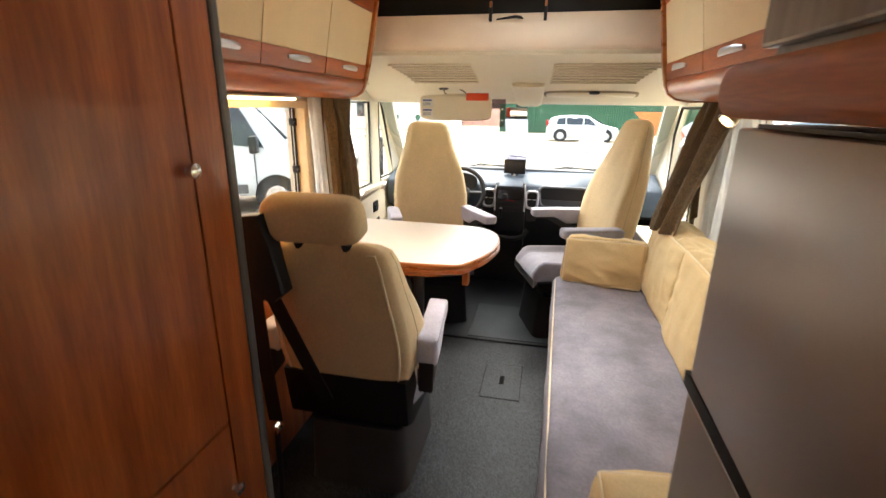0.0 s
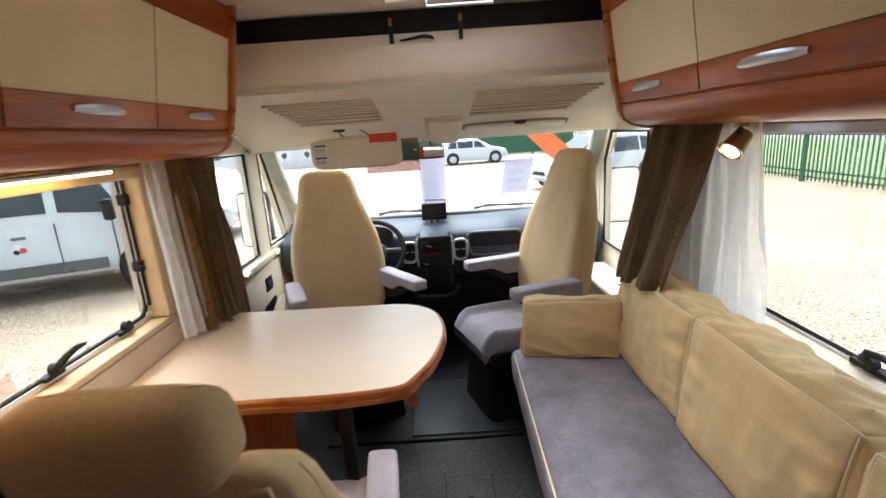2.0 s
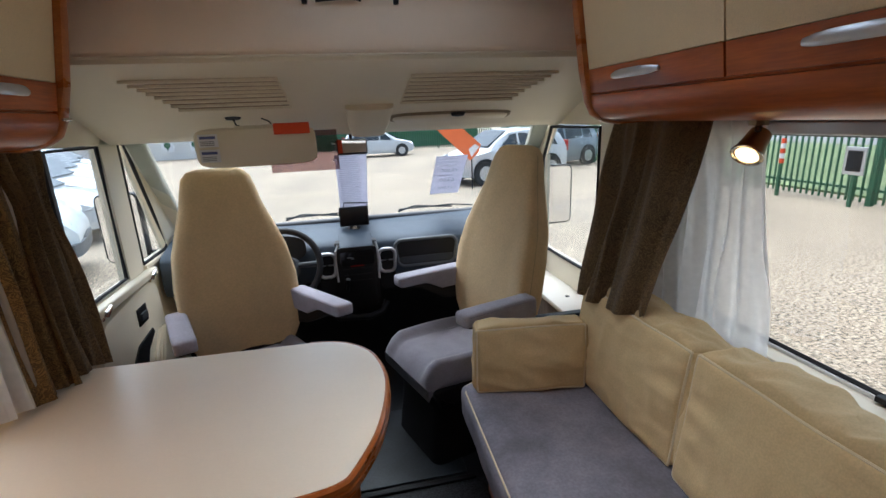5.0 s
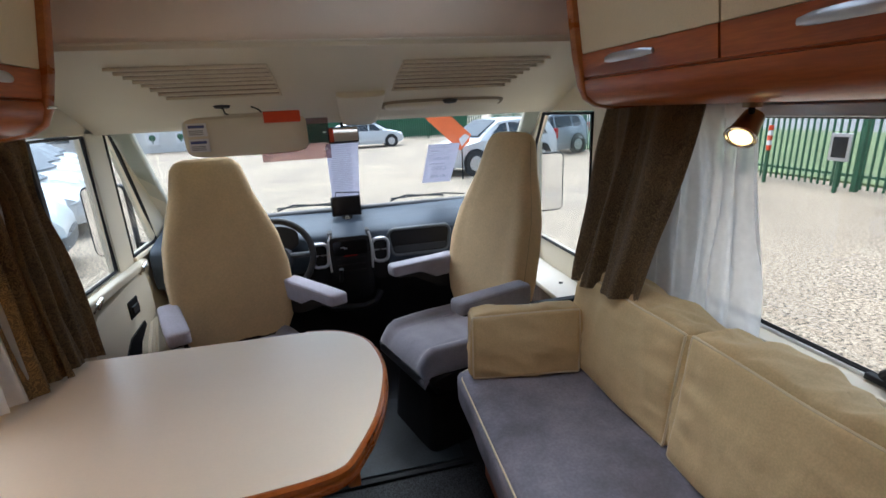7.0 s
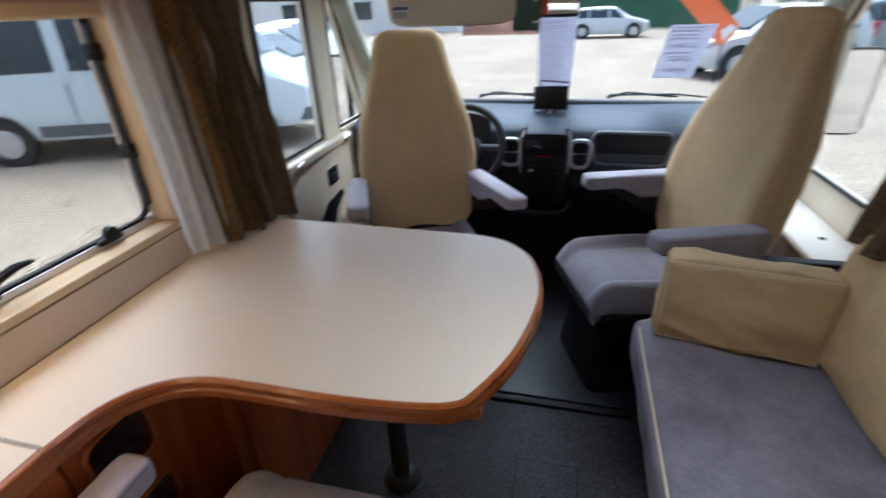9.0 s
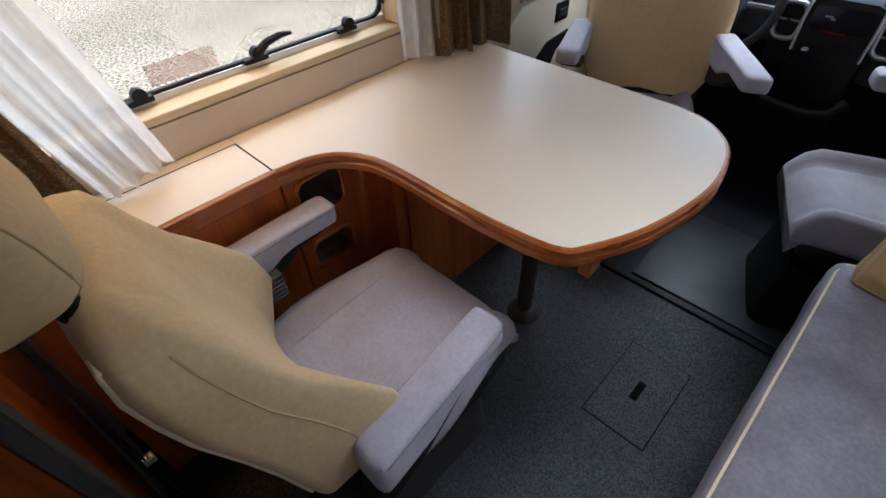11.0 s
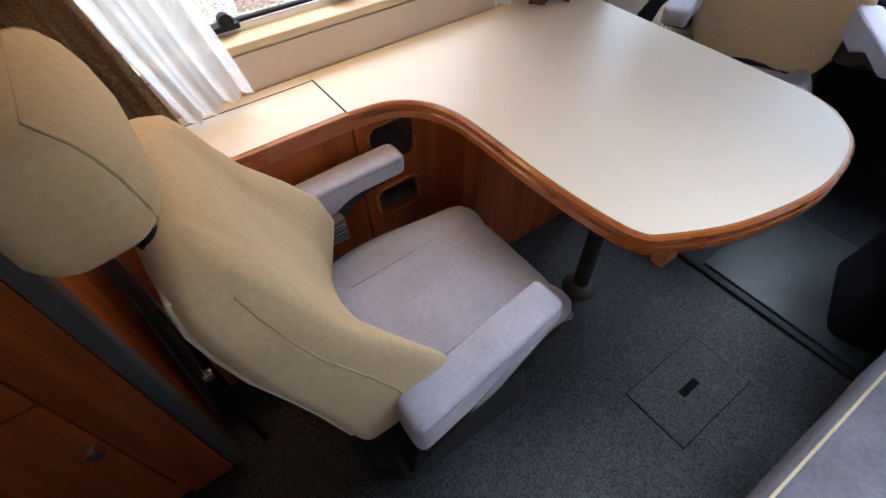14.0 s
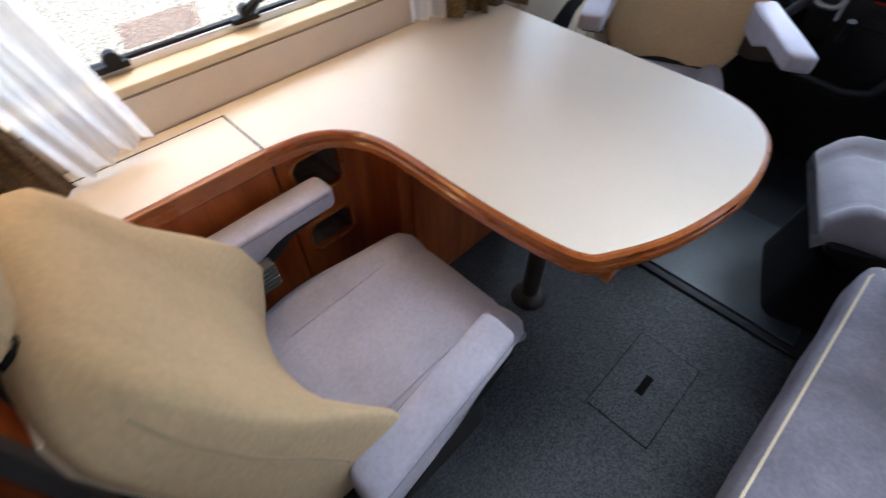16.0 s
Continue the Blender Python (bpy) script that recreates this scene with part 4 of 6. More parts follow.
part("counter_lip", boxes((S_(-0.806, 0.86, TZ - 0.046), S_(-0.790, 1.428, TZ + 0.0005), 0.004)), "edge_wood", side)
face = bmesh.new()
part("rear_panel", boxes((S_(-0.82, 0.86, 0), S_(-0.80, 1.428, TZ - 0.031))), "wood_up", side)
for lo, hi in (((-0.82, 1.434, 0), (-0.80, 1.465, TZ - 0.031)), ((-0.82, 1.603, 0), (-0.80, 1.634, TZ - 0.031)), ((-0.82, 1.465, 0.69), (-0.80, 1.603, TZ - 0.031)), ((-0.82, 1.465, 0.482), (-0.80, 1.603, 0.565)), ((-0.82, 1.465, 0), (-0.80, 1.603, 0.378))):
    box(face, S_(*lo), S_(*hi))
part("front_panel", face, "wood_up", side)
for z0, z1 in ((0.565, 0.69), (0.378, 0.482)):
    bm = boxes((S_(-0.97, 1.463, z0 - 0.012), S_(-0.821, 1.605, z0)), (S_(-0.97, 1.463, z1), S_(-0.821, 1.605, z1 + 0.012)), (S_(-0.98, 1.463, z0), S_(-0.97, 1.605, z1)), (S_(-0.97, 1.453, z0), S_(-0.821, 1.463, z1)), (S_(-0.97, 1.605, z0), S_(-0.821, 1.615, z1)))
    part("cubby", bm, "smoked", side, "dark open cubby")
    bm = bmesh.new()
    r = 0.028
    lp = []
    for cy, cz, a0 in ((1.603 - r, z0 + r, -90), (1.603 - r, z1 - r, 0), (1.465 + r, z1 - r, 90), (1.465 + r, z0 + r, 180)):
        for k in range(5):
            a = radians(a0 + 22.5 * k)
            lp.append(S_(-0.799, cy + r * math.cos(a), cz + r * math.sin(a)))
    tube(bm, lp + lp[:2], 0.006, 6)
    part("cubby_rim", bm, "edge_wood", side)
part("curved_panel", prism(bmesh.new(), [S_(x, y, 0)[:2] for x, y in spline([(-0.802, 1.634), (-0.795, 1.665), (-0.77, 1.69), (-0.735, 1.702), (-0.712, 1.71)])] + [S_(-0.74, 1.76, 0)[:2], S_(-0.84, 1.70, 0)[:2]], 0.0, TZ - 0.031, "z"), "wood_up", side, smooth=40)
part("inner_panel", boxes((S_(-0.74, 1.71, 0), S_(-0.712, 2.25, TZ - 0.031))), "wood_up", side)
part("door", boxes((S_(-0.712, 1.752, 0.06), S_(-0.702, 2.035, 0.66), 0.002)), "wood_up", side)
part("end_board", boxes((S_(-1.03, 2.25, 0), S_(-0.712, 2.268, TZ - 0.031))), "wood_up", side)

# floor hatch and the bar at the cab
hatch = thing("floor_hatch", (0.055, 1.995, 0), "flush speckled vinyl floor hatch with a black pull", "hatch")
part("plate", boxes(((-0.099, -0.166, 0.0005), (0.099, 0.166, 0.0026), 0.0008)), "vinyl", hatch)
part("groove", boxes(((-0.1020, -0.1690, 0.0), (0.1020, 0.1690, 0.0012))), "matt_black", hatch)
part("pull", boxes(((-0.012, -0.038, 0.002), (0.012, 0.038, 0.006), 0.002)), "matt_black", hatch, "black recessed pull")
bar = thing("threshold_strip", (0.06, 2.425, 0), "black threshold strip across the floor", "threshold")
part("strip", boxes(((-0.68, -0.012, 0.0), (0.30, 0.012, 0.012), 0.005)), "black", bar)
mat_ = thing("cab_mat", (0.05, 2.78, -0.003), "grey-black ribbed rubber mat on the cab floor", "mat")
part("sheet", boxes(((-0.26, -0.32, 0.0), (0.28, 0.20, 0.008), 0.004)), "mat_rubber", mat_)

# ---- sofa ----
sofa = thing("sofa", (0.652, 1.45, 0), "long side sofa with a grey velour seat on a cherry plinth", "sofa", rz=-1.6)
part("plinth", boxes(((-0.29, -0.94, 0.0), (0.375, 0.88, 0.345))), "wood_along", sofa, "cherry plinth")
bm = bmesh.new()
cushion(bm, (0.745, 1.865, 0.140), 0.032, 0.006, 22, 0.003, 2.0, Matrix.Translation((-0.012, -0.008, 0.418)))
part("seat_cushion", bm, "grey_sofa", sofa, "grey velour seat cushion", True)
def pipe(parent, pts, r=0.0032):
    return part("piping", tube(bmesh.new(), pts, r, 6), "piping", parent, "cream piping")
pipe(sofa, [(-0.375, -0.90, 0.478), (-0.379, 0.0, 0.480), (-0.377, 0.86, 0.480), (-0.362, 0.905, 0.482), (-0.335, 0.922, 0.483), (0.20, 0.924, 0.484)])
pipe(sofa, [(-0.377, -0.90, 0.360), (-0.379, 0.0, 0.360), (-0.376, 0.86, 0.360), (-0.36, 0.905, 0.36), (-0.33, 0.92, 0.36)])


def stuffed(t, size, r, puff, n, wrinkle, seed, m, ax, flat=0.6):
    part("cover", cushion(bmesh.new(), size, r, puff, n, wrinkle, seed, m, flat), "linen", t, smooth=True)
    for side in (-1, 1):
        part("piping", cushion_piping(size, r, seed, ax, side, m), "piping", t, "cream piping", True)


def back_cushion(y0, y1, seed, lean, zt, dx=0.0):
    yc = (y0 + y1) / 2
    t = thing("back_cushion", (0.86 + dx, yc, 0.487), "plump cream cotton back cushion leaning on the wall", "cushion", "sofa back cushions")
    h, w, d = zt - 0.487, y1 - y0, 0.165
    m = Matrix.Translation((0, 0, h / 2)) @ pose(0, 0, 0, 0, lean, 0)
    stuffed(t, (d, w - 0.012, h), 0.012, 0.030, 72, 0.013, seed, m, 0)
    return t


back_cushion(1.768, 2.345, 3.0, 7, 0.845, -0.015)
back_cushion(1.165, 1.750, 8.0, 7, 0.855, -0.025)
back_cushion(0.585, 1.150, 14.0, 7, 0.848, -0.02)

pil = thing("bolster_cushion", (0.545, 2.312, 0.487), "square cream cotton cushion at the sofa's end", "cushion")
stuffed(pil, (0.40, 0.115, 0.242), 0.012, 0.011, 36, 0.007, 21.0, pose(0, 0, 0.124, -7, 0, -11), 1, 0.45)
pil2 = thing("loose_cushion", (0.548, 0.59, 0.487), "small cream cotton cushion lying on the sofa", "cushion")
stuffed(pil2, (0.36, 0.26, 0.12), 0.014, 0.02, 18, 0.005, 31.0, pose(0, 0, 0.074, 10, 0, 6), 2)

# ---- swivel seats ----
def arm(parent, x0, x1, y0, y1, z0, z1, w, name="armrest", mat="grey"):
    """Padded rest from the hinge at (x0, y0) to the tip at (x1, y1): flat top, deep at the hinge, thin at the tip."""
    bm = bmesh.new()
    rings = []
    for k in range(17):
        u = (0.0, 0.012, 0.035, 0.08, 0.16, 0.26, 0.36, 0.44, 0.50, 0.56, 0.64, 0.74, 0.84, 0.92, 0.965, 0.988, 1.0)[k]
        x, y, z = x0 + (x1 - x0) * u, y0 + (y1 - y0) * u, z0 + (z1 - z0) * u
        e = min(1.0, 0.62 + 0.38 * math.sqrt(min(1.0, min(u, 1 - u) / 0.04)))
        deep = 0.104 if u < 0.36 else 0.104 - 0.048 * min(1.0, (u - 0.36) / 0.24)
        hh = deep / 2 * e
        rings.append(oval((x, y, z - deep / 2), (w / 2 * e, 0, 0), (0, 0, hh), 6.5, 32))
    a = part(name, loft(bm, rings), mat, parent, "grey velour armrest", 40)
    for sx in (-1, 1):
        part("seam", tube(bmesh.new(), [(x0 + (x1 - x0) * u + sx * w * 0.487, y0 + (y1 - y0) * u, z0 + (z1 - z0) * u - 0.011) for u in (0.05, 0.35, 0.65, 0.95)], 0.0018, 5), "grey_dark", a)
    shell = bmesh.new()
    v = y1 - y0
    prism(shell, [(y0 - 0.02, z0 - 0.19), (y0 + 0.12, z0 - 0.16), (y0 + 0.50 * v, z0 - 0.118), (y0 + 0.68 * v, z0 - 0.068), (y1 - 0.03, z1 - 0.066), (y1 - 0.03, z1 - 0.052), (y0 + 0.5 * v, z0 - 0.055), (y0, z0 - 0.09)], -w * 0.34, w * 0.34, "x", 0.006)
    bmesh.ops.transform(shell, matrix=Matrix(((1, (x1 - x0) / v, 0, x0 - y0 * (x1 - x0) / v), (0, 1, 0, 0), (0, 0, 1, 0), (0, 0, 0, 1))), verts=shell.verts[:])
    part("arm_shell", shell, "black", a, "black plastic arm shell")
    return a


def swivel_seat(name, at, rz, label, tall, lift=0.0, reach=0.0, rest="grey"):
    """Captain's seat that faces +y: pedestal, frame, seat pad, backrest, two armrests; tall: with the headrest in one piece."""
    t = thing(name, at, label, "seat", "swivel seats", rz=rz)
    bm = bmesh.new()
    loft(bm, [oval((0, -0.0, 0.0), (0.20, 0, 0), (0, 0.235, 0), 9), oval((0, 0.0, 0.02), (0.197, 0, 0), (0, 0.232, 0), 9), oval((0, -0.01, 0.27), (0.185, 0, 0), (0, 0.215, 0), 9)])
    part("pedestal", bm, "black" if tall else "trim", t, "charcoal pedestal", 40)
    part("swivel_plate", boxes(((-0.17, -0.20, 0.272), (0.17, 0.18, 0.30), 0.006)), "black", t)
    bm = bmesh.new()
    prism(bm, [(-0.30, 0.53), (-0.27, 0.34), (-0.20, 0.302), (0.14, 0.302), (0.235, 0.36), (0.245, 0.395), (-0.16, 0.40), (-0.19, 0.55)], -0.225, 0.225, "x", 0.012)
    part("seat_frame", bm, "black", t, "black seat frame", 40)
    # seat pad with raised side rolls and a rolled front
    bm = bmesh.new()
    rows = []
    for i in range(15):
        v = i / 14
        y = -0.22 + (0.485 if tall else 0.512) * v
        ring_w = 0.215 + 0.02 * math.sin(math.pi * min(1, v * 1.2)) + (0 if tall else 0.022 * math.exp(-((v - 0.3) / 0.3) ** 2))
        topz = 0.462 + 0.022 * v - (0.075 if tall else 0.05) * max(0, (v - 0.84) / 0.16) ** 2
        low = 0.372 + 0.012 * v
        ring = []
        for k in range(25):
            u = -1 + k / 12
            roll = (0.030 if tall else 0.010) * math.exp(-((abs(u) - 0.80) / 0.15) ** 2)
            drop = 0.06 * max(0, (abs(u) - 0.90) / 0.10) ** 2
            groove = 0.008 * math.exp(-((abs(u) - 0.60) / 0.05) ** 2) + 0.007 * math.exp(-((v - 0.30) / 0.025) ** 2) * (abs(u) < 0.62)
            ring.append((u * ring_w, y, topz + roll - drop - groove))
        ring += [(ring_w, y, low + 0.02), (ring_w - 0.02, y, low), (-ring_w + 0.02, y, low), (-ring_w, y, low + 0.02)]
        rows.append(ring)
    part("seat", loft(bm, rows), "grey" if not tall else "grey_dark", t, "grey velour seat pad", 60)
    for u0 in (-0.60, 0.60):
        part("seam", tube(bmesh.new(), [(u0 * 0.232, -0.12 + 0.06 * k, 0.4585 + 0.022 * (0.1 + 0.06 * k) / 0.5) for k in range(6)], 0.002, 5), "grey", t)
    # backrest: (height, half width, centre y, half thickness, wing)
    if tall:
        secs = [(0.45, 0.20, -0.235, 0.060, 0.03), (0.55, 0.245, -0.255, 0.075, 0.055), (0.66, 0.262, -0.275, 0.080, 0.07), (0.80, 0.262, -0.300, 0.080, 0.065), (0.93, 0.245, -0.327, 0.075, 0.05), (1.04, 0.210, -0.350, 0.068, 0.03), (1.13, 0.178, -0.366, 0.060, 0.015), (1.21, 0.160, -0.380, 0.054, 0.008), (1.262, 0.146, -0.388, 0.046, 0.0), (1.290, 0.122, -0.392, 0.032, 0.0), (1.302, 0.088, -0.394, 0.014, 0.0)]
    else:
        secs = [(0.47, 0.205, -0.238, 0.050, 0.05), (0.53, 0.228, -0.240, 0.060, 0.10), (0.60, 0.238, -0.248, 0.064, 0.135), (0.68, 0.238, -0.264, 0.064, 0.13), (0.76, 0.232, -0.288, 0.062, 0.10), (0.85, 0.222, -0.320, 0.060, 0.06), (0.91, 0.214, -0.336, 0.057, 0.045), (0.96, 0.206, -0.347, 0.053, 0.035), (0.995, 0.192, -0.352, 0.045, 0.025), (1.015, 0.165, -0.354, 0.030, 0.01), (1.024, 0.12, -0.355, 0.012, 0.0)]
    rings, edge_l, edge_r = [], [], []
    secs = [(z + lift * min(1, (z - 0.4) / 0.4), *rest) for z, *rest in secs]
    for z, hw, cy, ht, wing in secs:
        ring = []
        for p in oval((0, cy, z), (hw, 0, 0), (0, ht, 0), 3.0 if tall else 3.8, 44):
            u = p.x / hw
            if p.y > cy:
                p.y += wing * abs(u) ** 2.6
                p.y -= 0.006 * math.exp(-((abs(u) - 0.62) / 0.06) ** 2)
            ring.append(p)
        rings.append(ring)
        side = 0.80 if tall else 0.86
        edge_l.append((-hw * side, cy - ht * 0.81, z))
        edge_r.append((hw * side, cy - ht * 0.81, z))
    seam = []
    for z, hw, cy, ht, wing in secs[1:-2]:
        seam.append((hw * 0.995, cy + ht * 0.25 + wing * 0.35, z))
    bk = part("backrest", loft(bmesh.new(), rings), "suede", t, "cream velour backrest", 60)
    part("piping", tube(bmesh.new(), edge_l[:-2] + edge_r[-3::-1], 0.0045, 6), "piping", bk)
    for sgn in (-1, 1):
        part("seam", tube(bmesh.new(), [(sgn * x, y, z) for x, y, z in seam], 0.0020, 5), "seam_thread", bk)
        line = []
        for z, hw, cy, ht, wing in secs[1:-3]:
            line.append((sgn * hw * 0.62, cy + ht * 0.913 + wing * 0.289 - 0.0055, z))
        part("seam", tube(bmesh.new(), line, 0.0018, 5), "seam_thread", bk)
    if tall:
        for sgn in (-1, 1):
            part("seam", tube(bmesh.new(), [(sgn * hw * 0.60, cy - ht * 0.925, z) for z, hw, cy, ht, wing in secs[1:-4]], 0.0016, 5), "seam_thread", bk)
    if not tall:
        rings, stitch = [], []
        for z, hw, ht, dy in ((1.043, 0.105, 0.022, 0.0), (1.045, 0.124, 0.042, 0.0), (1.051, 0.139, 0.057, 0.0), (1.062, 0.148, 0.067, 0.0), (1.077, 0.150, 0.072, -0.004), (1.115, 0.148, 0.069, -0.008), (1.138, 0.144, 0.063, -0.011), (1.153, 0.137, 0.054, -0.013), (1.163, 0.126, 0.042, -0.015), (1.169, 0.108, 0.028, -0.016), (1.172, 0.08, 0.013, -0.017)):
            cy = -0.404 + dy
            rings.append([p + Vector((-0.008, 0, 0.14 * (p.y - cy))) for p in oval((0, cy, z), (hw, 0, 0), (0, ht * 0.96, 0), 4.0, 44)])
            stitch.append((hw * 0.905, cy + ht * 0.96 * 0.76, z + 0.14 * ht * 0.73))
        hr = part("headrest", loft(bmesh.new(), rings), "suede", t, "cream velour headrest", 60)
        part("seam", tube(bmesh.new(), [(-x - 0.008, y, z) for x, y, z in stitch[1:-1]] + [(x - 0.008, y, z) for x, y, z in stitch[-2:0:-1]], 0.0016, 5), "seam_thread", hr)
        for sx in (-0.075, 0.075):
            part("headrest_post", tube(bmesh.new(), [(sx, -0.37, 0.98), (sx, -0.39, 1.07)], 0.016, 10), "black", hr)
    else:
        part("tag", boxes(((-0.07, -0.440, 1.185 + lift), (-0.045, -0.424, 1.235 + lift), 0.002)), "black", bk, "small black fabric tag")
    az = 0.655 + (0.05 if tall else 0) + lift * 0.5
    ay = 0.15 if tall else 0.115
    if tall:
        arm(t, 0.275, 0.275, -0.23, ay, az + 0.016, az + 0.020, 0.082, mat=rest)
        arm(t, -0.290 + 0.8 * reach, -0.290 - 0.9 * reach, -0.22, ay + 0.8 * reach, az + 0.016, az + 0.020, 0.082, mat=rest)
    else:
        arm(t, 0.272, 0.236, -0.215, 0.142, az, az + 0.004, 0.078)
        arm(t, -0.305, -0.305, -0.25, 0.142, az, az + 0.004, 0.074)
    return t


rear_seat = swivel_seat("swivel_seat", (-0.425, 1.37, 0), 0, "cream and grey swivel seat with separate headrest at the table", False)
part("buckle", boxes(((0.235, -0.20, 0.46), (0.262, -0.165, 0.53), 0.005)), "black", rear_seat)
part("buckle_button", boxes(((0.238, -0.196, 0.529), (0.259, -0.169, 0.535), 0.002)), "red", rear_seat)
for k in range(6):
    part("recliner_fin", boxes(((-0.262, -0.16, 0.515 + 0.013 * k), (-0.235, -0.06, 0.522 + 0.013 * k))), "trim_grey", rear_seat)
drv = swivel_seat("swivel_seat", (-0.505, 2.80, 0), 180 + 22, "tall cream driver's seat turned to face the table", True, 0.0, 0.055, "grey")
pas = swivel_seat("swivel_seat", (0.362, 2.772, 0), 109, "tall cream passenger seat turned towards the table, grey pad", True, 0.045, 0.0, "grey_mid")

belt = thing("seat_belt", (-0.60, 0.90, 0), "black three-point seat belt hanging behind the seat", "belt")
bm = bmesh.new()
prism(bm, [(-0.022, 1.115), (0.052, 1.125), (0.078, 1.03), (0.108, 0.90), (0.075, 0.872), (0.025, 0.872), (-0.022, 0.92)], -0.028, 0.028, "y", 0.008)
part("reel_cover", bm, "black", belt, "black reel cover", 40)
for pts in ([(0.05, 0.0, 0.885), (0.10, 0.003, 0.77), (0.20, 0.005, 0.55)], [(0.005, -0.01, 0.89), (0.012, -0.012, 0.70), (0.03, -0.012, 0.46)]):
    bm = bmesh.new()
    for a, b in zip(pts, pts[1:]):
        beam(bm, a, b, 0.046, 0.004, up=(0, 1, 0.01))
    part("webbing", bm, "black", belt)
part("anchor", disc(bmesh.new(), (0.03, -0.02, 0.43), (0, 1, 0), 0.014, 0.02, 12), "chrome", belt)
part("stalk", tube(bmesh.new(), [(0.02, -0.012, 0.0), (0.03, -0.012, 0.43)], 0.009), "black", belt)

# ---- curtains ----
def hang(name, mat, label, **k):
    t = thing(name, k["top"][0], label, "curtain", "window curtains")
    o = Vector(k["top"][0])
    k["top"], k["bottom"] = [tuple(Vector(p) - o) for p in k["top"]], [tuple(Vector(p) - o) for p in k["bottom"]]
    if k.get("pinch"):
        k["pinch"] = (k["pinch"][0], k["pinch"][1] - o.y, k["pinch"][2])
    part("cloth", drape(bmesh.new(), **k), mat, t, smooth=True)
    return t


hang("net_curtain", "sheer", "white voile net curtain gathered beside the window", top=[(-0.975, 1.985, 1.445), (-0.975, 2.16, 1.445)], bottom=[(-0.955, 1.995, 0.80), (-0.945, 2.155, 0.78)], folds=3, depth=0.012, cols=50, seed=3)
hang("damask_curtain", "curtain_gold", "gold-brown damask curtain beside the window", top=[(-0.955, 2.115, 1.445), (-0.955, 2.25, 1.445)], bottom=[(-0.935, 2.13, 0.775), (-0.925, 2.295, 0.764)], folds=2, depth=0.013, cols=40, thick=0.003, seed=5)
hang("damask_curtain", "curtain", "dark brown damask curtain drawn back by the cab", top=[(-0.955, 2.21, 1.45), (-0.945, 2.44, 1.45)], bottom=[(-0.915, 2.25, 0.764), (-0.925, 2.375, 0.762), (-0.945, 2.52, 0.70)], folds=3, depth=0.017, pinch=(0.22, 2.36, 0.4), thick=0.003, seed=8)
hang("net_curtain", "sheer", "white voile net curtain gathered beside the window", top=[(-0.985, 0.92, 1.44), (-0.985, 1.12, 1.44)], bottom=[(-0.955, 1.11, 0.765), (-0.955, 1.27, 0.80)], folds=4, depth=0.014, cols=60, seed=11)
hang("damask_curtain", "curtain", "dark brown damask curtain beside the wardrobe", top=[(-0.965, 0.85, 1.445), (-0.965, 0.95, 1.445)], bottom=[(-0.945, 0.87, 0.764), (-0.945, 1.10, 0.764)], folds=3, depth=0.012, cols=50, thick=0.003, seed=12)
hang("net_curtain", "sheer", "white voile net curtain gathered beside the window", top=[(0.985, 1.83, 1.44), (0.985, 2.20, 1.44)], bottom=[(0.985, 1.74, 0.80), (0.98, 2.24, 0.80)], folds=6, depth=0.016, cols=90, seed=15)
hang("damask_curtain", "curtain", "dark brown damask curtain swept over the sofa cushion", top=[(0.945, 1.965, 1.45), (0.96, 2.48, 1.45)], bottom=[(0.775, 1.985, 0.862), (0.755, 2.16, 0.835), (0.755, 2.345, 0.815)], folds=2.6, depth=0.024, thick=0.003, rows=30, seed=23, out=(0.9, 0.1, 0))
hang("damask_curtain", "curtain", "dark brown curtain end behind the passenger window", top=[(0.985, 2.43, 1.45), (0.99, 2.535, 1.44)], bottom=[(0.97, 2.36, 0.90), (0.985, 2.46, 0.80)], folds=2, depth=0.010, cols=30, thick=0.003, seed=19)
# ---- cab ----
dash = thing("dashboard", (0, 3.35, 0), "blue-grey plastic dashboard with a tray and vents", "dashboard")
prof = [(3.80, 0.86), (3.72, 0.895), (3.63, 0.922), (3.585, 0.925), (3.55, 0.905), (3.46, 0.885), (3.375, 0.868), (3.33, 0.85), (3.315, 0.83), (3.31, 0.70), (3.325, 0.655), (3.40, 0.62), (3.80, 0.62)]
part("body", prism(bmesh.new(), [(y - 3.35, z) for y, z in prof], -1.02, 1.02, "x"), "dash", dash, smooth=35)
# same dash below, set to black to put the footwell shade into its colour
part("lower_body", prism(bmesh.new(), [(0.06, 0.62), (0.12, 0.50), (0.15, 0.0), (0.45, 0.0), (0.45, 0.62)], -1.02, 1.02, "x"), "black", dash, "lower dashboard, blackened for the shade under the dash", 35)
part("top_roll", tube(bmesh.new(), [(-1.02, 0.27, 0.905), (-0.6, 0.255, 0.918), (0, 0.245, 0.922), (0.6, 0.255, 0.916), (1.02, 0.27, 0.905)], 0.022, 10), "plastic", dash, smooth=True)
def soft_rect(x0, x1, z0, z1, r, k=0.0, n=6):
    """Outline of a rounded box in x and z; k: how far the foot narrows."""
    out = []
    for cx, cz, a0 in ((x1 - r, z1 - r, 0), (x0 + r, z1 - r, 90), (x0 + r + k, z0 + r, 180), (x1 - r - k, z0 + r, 270)):
        out += [(cx + r * math.cos(radians(a0 + 90 * i / n)), cz + r * math.sin(radians(a0 + 90 * i / n))) for i in range(n + 1)]
    return out


def ring_of(line, y, r):
    pts = [(x, y, z) for x, z in line]
    return tube(bmesh.new(), pts + pts[:2], r, 8)


